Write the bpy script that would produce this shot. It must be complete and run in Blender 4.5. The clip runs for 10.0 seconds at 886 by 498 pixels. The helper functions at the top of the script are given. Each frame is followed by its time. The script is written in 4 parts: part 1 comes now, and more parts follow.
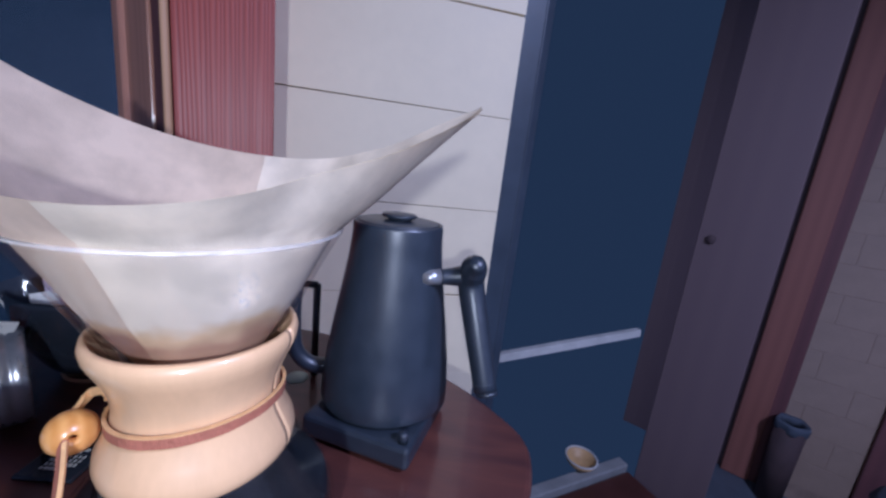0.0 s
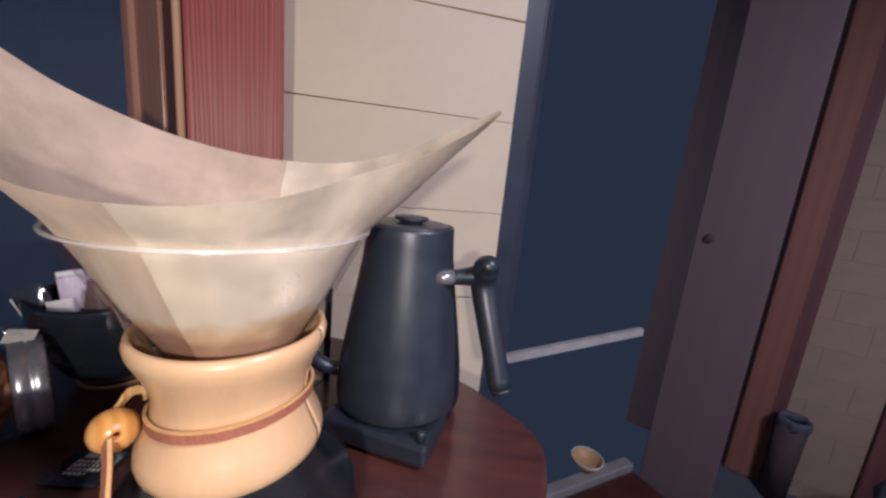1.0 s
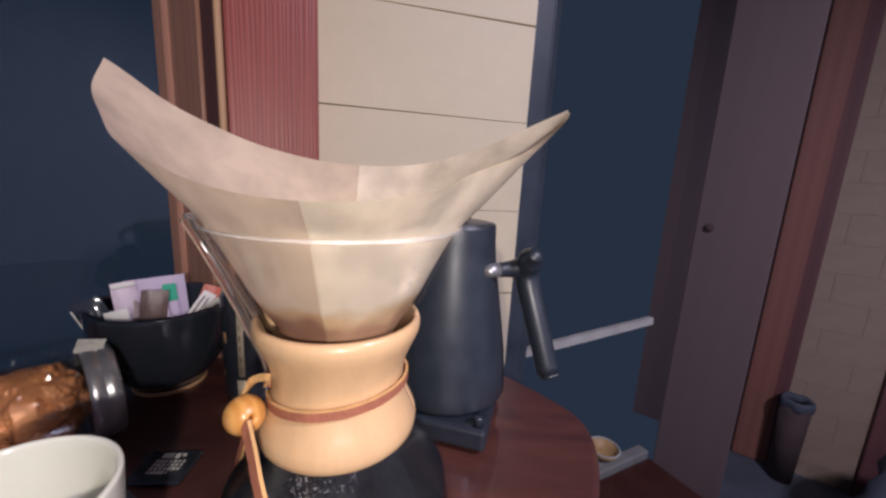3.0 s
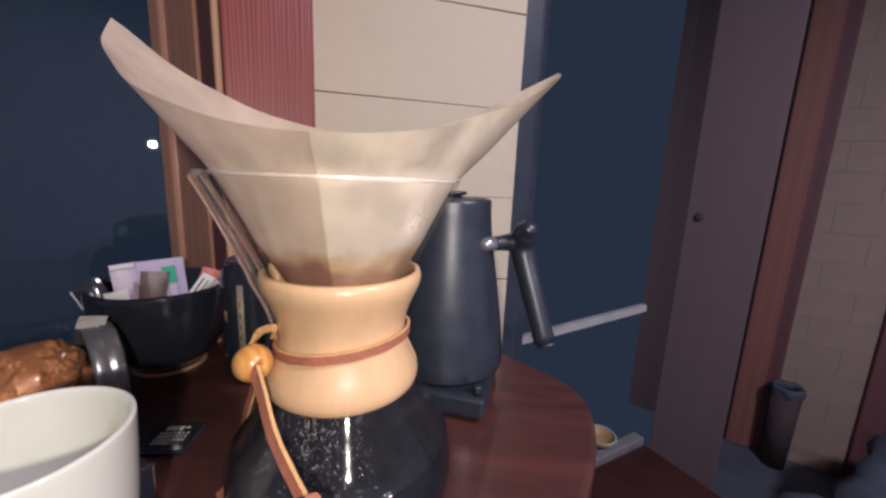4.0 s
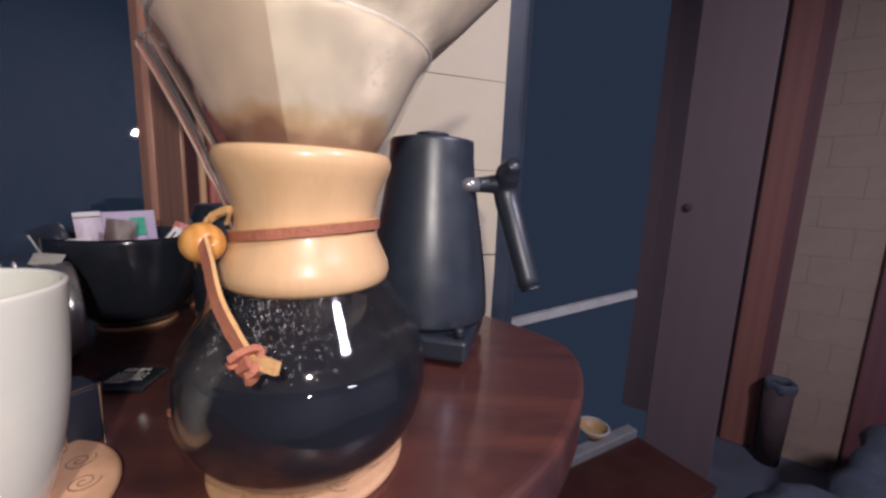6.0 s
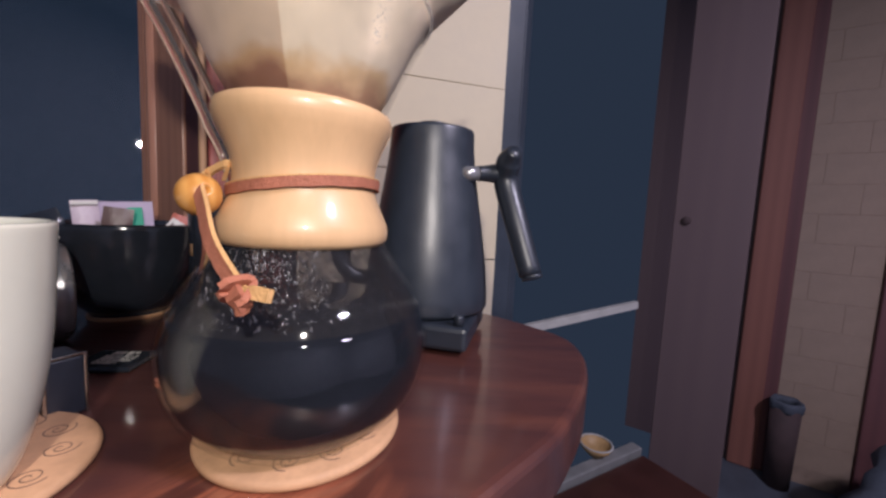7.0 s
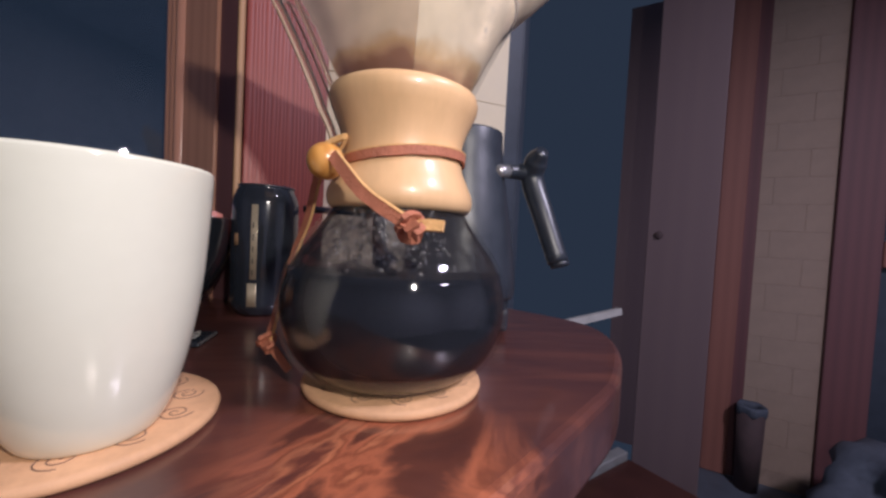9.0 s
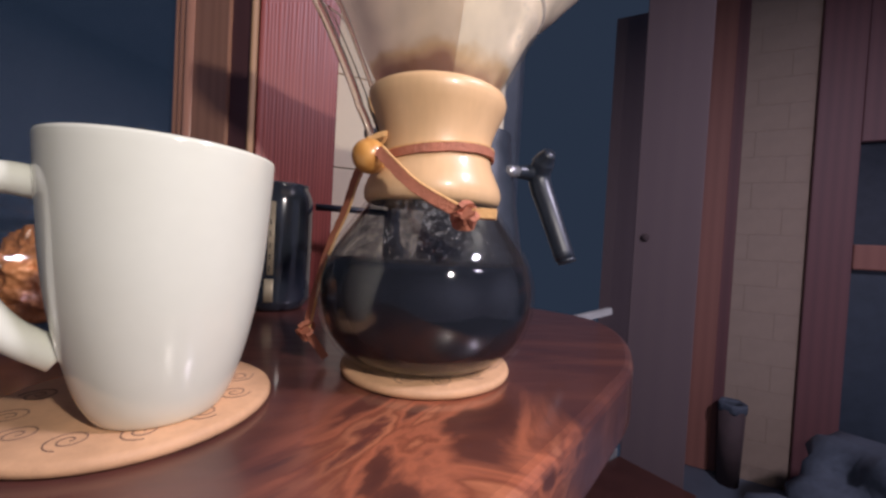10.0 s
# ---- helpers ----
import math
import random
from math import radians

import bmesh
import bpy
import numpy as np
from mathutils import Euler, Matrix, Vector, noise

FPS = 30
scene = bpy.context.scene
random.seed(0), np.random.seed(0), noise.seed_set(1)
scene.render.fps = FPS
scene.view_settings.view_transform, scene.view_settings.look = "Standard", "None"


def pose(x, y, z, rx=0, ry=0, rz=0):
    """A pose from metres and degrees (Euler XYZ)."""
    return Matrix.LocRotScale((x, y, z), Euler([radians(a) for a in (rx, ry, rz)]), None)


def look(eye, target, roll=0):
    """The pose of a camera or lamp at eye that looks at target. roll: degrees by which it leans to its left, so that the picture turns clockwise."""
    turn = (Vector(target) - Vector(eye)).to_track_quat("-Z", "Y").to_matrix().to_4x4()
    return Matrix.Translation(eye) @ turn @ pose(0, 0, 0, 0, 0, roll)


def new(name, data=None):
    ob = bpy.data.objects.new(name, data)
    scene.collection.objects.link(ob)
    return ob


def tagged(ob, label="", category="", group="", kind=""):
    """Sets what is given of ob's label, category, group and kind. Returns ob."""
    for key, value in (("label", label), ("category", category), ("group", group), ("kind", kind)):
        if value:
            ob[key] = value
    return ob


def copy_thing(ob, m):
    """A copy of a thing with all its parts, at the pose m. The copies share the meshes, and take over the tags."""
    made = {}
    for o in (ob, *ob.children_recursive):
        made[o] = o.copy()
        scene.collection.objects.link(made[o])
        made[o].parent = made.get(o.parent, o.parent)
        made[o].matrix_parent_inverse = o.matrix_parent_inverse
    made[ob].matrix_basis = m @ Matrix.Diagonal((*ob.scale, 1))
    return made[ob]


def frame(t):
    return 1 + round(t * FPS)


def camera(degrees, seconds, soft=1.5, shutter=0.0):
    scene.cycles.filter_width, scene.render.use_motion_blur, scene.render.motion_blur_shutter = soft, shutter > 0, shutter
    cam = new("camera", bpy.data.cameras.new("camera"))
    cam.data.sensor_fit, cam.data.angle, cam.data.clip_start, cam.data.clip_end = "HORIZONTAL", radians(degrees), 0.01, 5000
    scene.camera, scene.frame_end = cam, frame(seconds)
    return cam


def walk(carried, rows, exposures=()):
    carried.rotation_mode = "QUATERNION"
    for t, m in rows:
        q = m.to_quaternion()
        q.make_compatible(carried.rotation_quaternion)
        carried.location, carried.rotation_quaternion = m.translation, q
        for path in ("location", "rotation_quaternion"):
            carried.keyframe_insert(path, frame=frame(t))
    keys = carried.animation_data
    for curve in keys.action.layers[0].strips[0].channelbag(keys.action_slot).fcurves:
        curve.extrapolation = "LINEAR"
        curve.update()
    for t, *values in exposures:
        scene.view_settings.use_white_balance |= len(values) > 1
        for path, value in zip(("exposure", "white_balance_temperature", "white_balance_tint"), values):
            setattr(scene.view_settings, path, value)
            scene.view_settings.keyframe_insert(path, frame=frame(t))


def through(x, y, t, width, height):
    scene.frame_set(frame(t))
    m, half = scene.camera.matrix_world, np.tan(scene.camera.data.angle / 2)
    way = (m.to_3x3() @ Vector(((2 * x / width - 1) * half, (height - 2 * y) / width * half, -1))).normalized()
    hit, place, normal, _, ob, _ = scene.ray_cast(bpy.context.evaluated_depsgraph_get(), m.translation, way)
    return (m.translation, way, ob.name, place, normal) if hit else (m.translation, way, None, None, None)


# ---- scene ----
cam = camera(100.24, 10.0, soft=2.7)
PATH = [
    (0, (0.0447, 0.0804, 0.2673), (-0.0529, 2.0323, -0.1574), 6.56),
    (0.5, (0.0386, 0.0777, 0.2660), (-0.0518, 2.0328, -0.1458), 6.33),
    (1, (0.0313, 0.0714, 0.2638), (-0.0549, 2.0296, -0.1340), 5.55),
    (1.5, (0.0190, 0.0663, 0.2626), (-0.0630, 2.0276, -0.1202), 4.81),
    (2, (0.0018, 0.0614, 0.2675), (-0.0680, 2.0214, -0.1243), 4.16),
    (3.5, (-0.0221, 0.0403, 0.2449), (-0.0588, 2.0052, -0.1260), 2.68),
    (4, (-0.0210, 0.0348, 0.2312), (-0.0397, 2.0003, -0.1381), 2.37),
    (4.5, (-0.0156, 0.0342, 0.2167), (-0.0248, 1.9978, -0.1630), 2.27),
    (5, (-0.0087, 0.0331, 0.1977), (-0.0146, 2.0000, -0.1644), 2.11),
    (5.5, (-0.0066, 0.0370, 0.1786), (0.0030, 2.0075, -0.1633), 2.09),
    (7, (-0.0051, 0.0371, 0.1276), (0.0096, 2.0278, -0.0644), 2.72),
    (7.5, (-0.0171, 0.0310, 0.1131), (0.0154, 2.0267, -0.0148), 2.48),
    (8, (-0.0365, 0.0253, 0.1035), (0.0415, 2.0216, 0.0102), 2.37),
    (8.5, (-0.0559, 0.0179, 0.0975), (0.0712, 2.0123, 0.0189), 2.87),
    (9, (-0.0729, 0.0090, 0.0934), (0.0964, 2.0007, 0.0271), 3.01),
    (9.5, (-0.0879, 0.0019, 0.0912), (0.1202, 1.9897, 0.0201), 3.39),
    (10, (-0.1032, -0.0018, 0.0845), (0.1437, 1.9825, 0.0431), 3.15),
]
# the picture starts cool and turns warm within the first second
EXPOSURES = [(0.0, 0.0, 4550, 13), (0.5, 0.0, 5000, 7), (0.9, 0.0, 5750, 12), (1.3, 0.0, 5930, 12), (5.5, 0.0, 5930, 12), (7.5, 0.08, 5930, 12), (10.0, 0.08, 5930, 12)]
walk(cam, [(t, look(eye, target, roll)) for t, eye, target, roll in PATH], EXPOSURES)

# ---- world and light ----
world = bpy.data.worlds.new("dusk")
world.use_nodes = True
scene.world = world
world.node_tree.nodes["Background"].inputs["Color"].default_value = (0.0205, 0.0285, 0.0450, 1)
world.node_tree.nodes["Background"].inputs["Strength"].default_value = 1.0

flash_data = bpy.data.lights.new("flash_lamp", "SPOT")
flash_data.spot_size, flash_data.spot_blend = radians(150), 0.35
flash_data.energy, flash_data.color, flash_data.shadow_soft_size = 7.6, (1.0, 0.87, 0.74), 0.010
flash_lamp = new("flash_lamp", flash_data)
flash_lamp.matrix_basis = look((0.06, -0.17, 0.305), (0.14, 1.0, 0.08))

# unseen fill light added overhead, pale mauve, to lift the dim far side; a small reflection in the dark door frame
# hints at a lamp
room_data = bpy.data.lights.new("room_fill", "AREA")
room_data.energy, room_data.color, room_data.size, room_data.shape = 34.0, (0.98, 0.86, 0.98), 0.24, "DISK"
room_fill = new("room_fill", room_data)
room_fill.location = (1.10, -0.40, 1.33)


# ---- materials ----
def mat(name, base, rough=0.5, metal=0.0, var=0.25, scale=30.0, bump=0.0, bump_scale=None, coat=0.0, second=None,
        stretch=(1, 1, 1), spec=0.5, fine=0.0):
    """Principled material: base colour varied by two noises, with roughness wear and fine relief."""
    m = bpy.data.materials.new(name)
    m.use_nodes = True
    nt = m.node_tree
    b = nt.nodes["Principled BSDF"]
    b.inputs["Metallic"].default_value = metal
    b.inputs["Coat Weight"].default_value = coat
    b.inputs["Coat Roughness"].default_value = 0.08
    b.inputs["Specular IOR Level"].default_value = spec
    tc = nt.nodes.new("ShaderNodeTexCoord")
    mp = nt.nodes.new("ShaderNodeMapping")
    mp.inputs["Scale"].default_value = stretch
    nt.links.new(tc.outputs["Object"], mp.inputs["Vector"])
    n1 = nt.nodes.new("ShaderNodeTexNoise")
    n1.inputs["Scale"].default_value, n1.inputs["Detail"].default_value = scale, 6
    n2 = nt.nodes.new("ShaderNodeTexNoise")
    n2.inputs["Scale"].default_value, n2.inputs["Detail"].default_value = scale * 7, 4
    for n in (n1, n2):
        nt.links.new(mp.outputs["Vector"], n.inputs["Vector"])
    add = nt.nodes.new("ShaderNodeMath")
    add.operation = "MULTIPLY_ADD"
    nt.links.new(n2.outputs["Fac"], add.inputs[0])
    add.inputs[1].default_value = 0.4
    nt.links.new(n1.outputs["Fac"], add.inputs[2])
    ramp = nt.nodes.new("ShaderNodeValToRGB")
    e = ramp.color_ramp.elements
    lo = second if second else tuple(c * (1 - var) for c in base)
    hi = base if second else tuple(min(1, c * (1 + 0.5 * var)) for c in base)
    e[0].position, e[0].color = 0.45, (*lo, 1)
    e[1].position, e[1].color = 0.95, (*hi, 1)
    nt.links.new(add.outputs[0], ramp.inputs["Fac"])
    nt.links.new(ramp.outputs["Color"], b.inputs["Base Color"])
    rr = nt.nodes.new("ShaderNodeMapRange")
    rr.inputs["From Min"].default_value, rr.inputs["From Max"].default_value = 0.3, 1.0
    rr.inputs["To Min"].default_value, rr.inputs["To Max"].default_value = max(0.02, rough * 0.8), min(1, rough * 1.2)
    nt.links.new(add.outputs[0], rr.inputs["Value"])
    nt.links.new(rr.outputs["Result"], b.inputs["Roughness"])
    if bump:
        n3 = nt.nodes.new("ShaderNodeTexNoise")
        n3.inputs["Scale"].default_value, n3.inputs["Detail"].default_value = bump_scale or scale * 10, 5
        nt.links.new(mp.outputs["Vector"], n3.inputs["Vector"])
        bp = nt.nodes.new("ShaderNodeBump")
        bp.inputs["Strength"].default_value, bp.inputs["Distance"].default_value = bump, 0.002
        nt.links.new(n3.outputs["Fac"], bp.inputs["Height"])
        nt.links.new(bp.outputs["Normal"], b.inputs["Normal"])
    return m


def wood(name, dark, light, rough, axis_scale, wave=14.0, distort=6.0, coat=0.0, bump=0.05, detail=3.0):
    """Grained wood: a distorted band wave mixed with fine streaks."""
    m = bpy.data.materials.new(name)
    m.use_nodes = True
    nt = m.node_tree
    b = nt.nodes["Principled BSDF"]
    b.inputs["Coat Weight"].default_value, b.inputs["Coat Roughness"].default_value = coat, 0.07
    b.inputs["Roughness"].default_value = rough
    tc = nt.nodes.new("ShaderNodeTexCoord")
    mp = nt.nodes.new("ShaderNodeMapping")
    mp.inputs["Scale"].default_value = axis_scale
    nt.links.new(tc.outputs["Object"], mp.inputs["Vector"])
    w = nt.nodes.new("ShaderNodeTexWave")
    w.inputs["Scale"].default_value, w.inputs["Distortion"].default_value = wave, distort
    w.inputs["Detail"].default_value, w.inputs["Detail Scale"].default_value = detail, 1.2
    nt.links.new(mp.outputs["Vector"], w.inputs["Vector"])
    n = nt.nodes.new("ShaderNodeTexNoise")
    n.inputs["Scale"].default_value, n.inputs["Detail"].default_value = wave * 1.4, 8
    nt.links.new(mp.outputs["Vector"], n.inputs["Vector"])
    mx = nt.nodes.new("ShaderNodeMath")
    mx.operation = "MULTIPLY_ADD"
    mx.inputs[1].default_value = 0.55
    nt.links.new(w.outputs["Fac"], mx.inputs[0])
    half = nt.nodes.new("ShaderNodeMath")
    half.operation = "MULTIPLY"
    half.inputs[1].default_value = 0.6
    nt.links.new(n.outputs["Fac"], half.inputs[0])
    nt.links.new(half.outputs[0], mx.inputs[2])
    ramp = nt.nodes.new("ShaderNodeValToRGB")
    e = ramp.color_ramp.elements
    e[0].position, e[0].color = 0.2, (*dark, 1)
    e[1].position, e[1].color = 0.85, (*light, 1)
    nt.links.new(mx.outputs[0], ramp.inputs["Fac"])
    nt.links.new(ramp.outputs["Color"], b.inputs["Base Color"])
    bp = nt.nodes.new("ShaderNodeBump")
    bp.inputs["Strength"].default_value, bp.inputs["Distance"].default_value = bump, 0.002
    nt.links.new(mx.outputs[0], bp.inputs["Height"])
    nt.links.new(bp.outputs["Normal"], b.inputs["Normal"])
    return m


def table_wood():
    """Polished mahogany slab: long dark streaks, and an orange burl figure near the front edge."""
    m = bpy.data.materials.new("mahogany")
    m.use_nodes = True
    nt = m.node_tree
    b = nt.nodes["Principled BSDF"]
    b.inputs["Coat Weight"].default_value, b.inputs["Coat Roughness"].default_value = 0.6, 0.10
    tc = nt.nodes.new("ShaderNodeTexCoord")
    mp = nt.nodes.new("ShaderNodeMapping")
    mp.inputs["Rotation"].default_value = (0, 0, radians(-38))
    mp.inputs["Scale"].default_value = (0.35, 1.6, 1)
    nt.links.new(tc.outputs["Object"], mp.inputs["Vector"])
    n1 = nt.nodes.new("ShaderNodeTexNoise")
    n1.inputs["Scale"].default_value, n1.inputs["Detail"].default_value, n1.inputs["Distortion"].default_value = 18, 9, 1.2
    nt.links.new(mp.outputs["Vector"], n1.inputs["Vector"])
    r1 = nt.nodes.new("ShaderNodeValToRGB")
    e = r1.color_ramp.elements
    e[0].position, e[0].color = 0.30, (0.058, 0.022, 0.022, 1)
    e[1].position, e[1].color = 0.72, (0.125, 0.044, 0.032, 1)
    nt.links.new(n1.outputs["Fac"], r1.inputs["Fac"])
    n2 = nt.nodes.new("ShaderNodeTexNoise")
    n2.inputs["Scale"].default_value, n2.inputs["Detail"].default_value, n2.inputs["Distortion"].default_value = 9.0, 6, 3.0
    mp2 = nt.nodes.new("ShaderNodeMapping")
    mp2.vector_type = "TEXTURE"
    mp2.inputs["Location"].default_value = (-0.062, 0.138, 0)
    mp2.inputs["Rotation"].default_value, mp2.inputs["Scale"].default_value = (0, 0, radians(44)), (1.5, 0.85, 1)
    nt.links.new(tc.outputs["Object"], mp2.inputs["Vector"])
    nt.links.new(mp2.outputs["Vector"], n2.inputs["Vector"])
    r2 = nt.nodes.new("ShaderNodeValToRGB")
    e = r2.color_ramp.elements
    e[0].position, e[0].color = 0.28, (0.062, 0.022, 0.019, 1)
    e[1].position, e[1].color = 0.74, (0.085, 0.029, 0.023, 1)
    for p, c in ((0.40, (0.11, 0.036, 0.024, 1)), (0.48, (0.38, 0.120, 0.060, 1)), (0.53, (0.22, 0.066, 0.034, 1)), (0.58, (0.46, 0.165, 0.080, 1)), (0.65, (0.16, 0.048, 0.030, 1))):
        x = e.new(p)
        x.color = c
    nt.links.new(n2.outputs["Fac"], r2.inputs["Fac"])
    dist = nt.nodes.new("ShaderNodeVectorMath")
    dist.operation = "DISTANCE"
    dist.inputs[1].default_value = (-0.078, 0.150, 0)
    nt.links.new(tc.outputs["Object"], dist.inputs[0])
    wob = nt.nodes.new("ShaderNodeMath")
    wob.operation = "MULTIPLY_ADD"
    wob.inputs[1].default_value = 0.10
    nt.links.new(n2.outputs["Fac"], wob.inputs[0])
    nt.links.new(dist.outputs["Value"], wob.inputs[2])
    mask = nt.nodes.new("ShaderNodeMapRange")
    mask.inputs["From Min"].default_value, mask.inputs["From Max"].default_value = 0.085, 0.130
    mask.inputs["To Min"].default_value, mask.inputs["To Max"].default_value = 1.0, 0.0
    nt.links.new(wob.outputs[0], mask.inputs["Value"])
    mix = nt.nodes.new("ShaderNodeMix")
    mix.data_type = "RGBA"
    nt.links.new(mask.outputs["Result"], mix.inputs["Factor"])
    nt.links.new(r1.outputs["Color"], mix.inputs["A"])
    nt.links.new(r2.outputs["Color"], mix.inputs["B"])
    nt.links.new(mix.outputs["Result"], b.inputs["Base Color"])
    n3 = nt.nodes.new("ShaderNodeTexNoise")
    n3.inputs["Scale"].default_value, n3.inputs["Detail"].default_value = 70, 6
    nt.links.new(mp.outputs["Vector"], n3.inputs["Vector"])
    rr = nt.nodes.new("ShaderNodeMapRange")
    rr.inputs["To Min"].default_value, rr.inputs["To Max"].default_value = 0.22, 0.46
    nt.links.new(n3.outputs["Fac"], rr.inputs["Value"])
    nt.links.new(rr.outputs["Result"], b.inputs["Roughness"])
    bp = nt.nodes.new("ShaderNodeBump")
    bp.inputs["Strength"].default_value, bp.inputs["Distance"].default_value = 0.03, 0.001
    nt.links.new(n3.outputs["Fac"], bp.inputs["Height"])
    nt.links.new(bp.outputs["Normal"], b.inputs["Normal"])
    return m


def glass(name, colour=(1, 1, 1), rough=0.0):
    m = bpy.data.materials.new(name)
    m.use_nodes = True
    b = m.node_tree.nodes["Principled BSDF"]
    b.inputs["Base Color"].default_value = (*colour, 1)
    b.inputs["Transmission Weight"].default_value = 1.0
    b.inputs["Roughness"].default_value = rough
    b.inputs["IOR"].default_value = 1.46
    return m


def thin_glass(name, tint, rough=0.02, least=0.02, edge=0.75):
    """Thin-walled clear glass: clear through, with a Fresnel gloss."""
    m = bpy.data.materials.new(name)
    m.use_nodes = True
    nt = m.node_tree
    nt.nodes.remove(nt.nodes["Principled BSDF"])
    clear, gloss, mix, face, power, scale = (nt.nodes.new(k) for k in ("ShaderNodeBsdfTransparent", "ShaderNodeBsdfGlossy", "ShaderNodeMixShader", "ShaderNodeLayerWeight", "ShaderNodeMath", "ShaderNodeMath"))
    clear.inputs["Color"].default_value = (*tint, 1)
    gloss.inputs["Roughness"].default_value = rough
    face.inputs["Blend"].default_value = 0.5
    power.operation, scale.operation = "POWER", "MULTIPLY_ADD"
    power.inputs[1].default_value, scale.inputs[1].default_value, scale.inputs[2].default_value = 4.5, edge, least
    nt.links.new(face.outputs["Facing"], power.inputs[0])
    nt.links.new(power.outputs[0], scale.inputs[0])
    nt.links.new(scale.outputs[0], mix.inputs["Fac"])
    nt.links.new(clear.outputs[0], mix.inputs[1])
    nt.links.new(gloss.outputs[0], mix.inputs[2])
    nt.links.new(mix.outputs[0], nt.nodes["Material Output"].inputs["Surface"])
    return m


def milky(name, base, rough, through):
    """Thick rounded glass, partly opaque in its base colour."""
    m = glass(name, base, rough)
    m.node_tree.nodes["Principled BSDF"].inputs["Transmission Weight"].default_value = through
    return m


def paper(name, base, stain, z_low, z_high, through):
    """Thin fibrous paper that lets some light through, wet and brown towards its tip."""
    m = bpy.data.materials.new(name)
    m.use_nodes = True
    nt = m.node_tree
    out = nt.nodes["Material Output"]
    nt.nodes.remove(nt.nodes["Principled BSDF"])
    d, tr, mix = (nt.nodes.new(k) for k in ("ShaderNodeBsdfDiffuse", "ShaderNodeBsdfTranslucent", "ShaderNodeMixShader"))
    mix.inputs["Fac"].default_value = through
    tc = nt.nodes.new("ShaderNodeTexCoord")
    n1, n2 = nt.nodes.new("ShaderNodeTexNoise"), nt.nodes.new("ShaderNodeTexNoise")
    n1.inputs["Scale"].default_value, n1.inputs["Detail"].default_value = 45, 5
    n2.inputs["Scale"].default_value, n2.inputs["Detail"].default_value = 900, 3
    for n in (n1, n2):
        nt.links.new(tc.outputs["Object"], n.inputs["Vector"])
    sep = nt.nodes.new("ShaderNodeSeparateXYZ")
    nt.links.new(tc.outputs["Object"], sep.inputs[0])
    wob = nt.nodes.new("ShaderNodeMath")
    wob.operation = "MULTIPLY_ADD"
    wob.inputs[1].default_value = 0.03
    nt.links.new(n1.outputs["Fac"], wob.inputs[0])
    nt.links.new(sep.outputs["Z"], wob.inputs[2])
    rng = nt.nodes.new("ShaderNodeMapRange")
    rng.inputs["From Min"].default_value, rng.inputs["From Max"].default_value = z_low + 0.015, z_high + 0.015
    nt.links.new(wob.outputs[0], rng.inputs["Value"])
    ramp = nt.nodes.new("ShaderNodeValToRGB")
    e = ramp.color_ramp.elements
    e[0].position, e[0].color = 0.0, (*stain, 1)
    e[1].position, e[1].color = 1.0, (*base, 1)
    x = e.new(0.60)
    x.color = (*(0.30 * a + 0.70 * b * c for a, b, c in zip(stain, base, (1.0, 0.87, 0.65))), 1)
    nt.links.new(rng.outputs["Result"], ramp.inputs["Fac"])
    mul = nt.nodes.new("ShaderNodeMix")
    mul.data_type, mul.blend_type = "RGBA", "MULTIPLY"
    mul.inputs["Factor"].default_value = 0.22
    nt.links.new(ramp.outputs["Color"], mul.inputs["A"])
    r2 = nt.nodes.new("ShaderNodeValToRGB")
    r2.color_ramp.elements[0].position, r2.color_ramp.elements[1].position = 0.35, 0.65
    nt.links.new(n1.outputs["Fac"], r2.inputs["Fac"])
    nt.links.new(r2.outputs["Color"], mul.inputs["B"])
    bp = nt.nodes.new("ShaderNodeBump")
    bp.inputs["Strength"].default_value, bp.inputs["Distance"].default_value = 0.25, 0.0006
    nt.links.new(n2.outputs["Fac"], bp.inputs["Height"])
    for s in (d, tr):
        nt.links.new(mul.outputs["Result"], s.inputs["Color"])
        nt.links.new(bp.outputs["Normal"], s.inputs["Normal"])
    nt.links.new(d.outputs[0], mix.inputs[1])
    nt.links.new(tr.outputs[0], mix.inputs[2])
    nt.links.new(mix.outputs[0], out.inputs["Surface"])
    return m


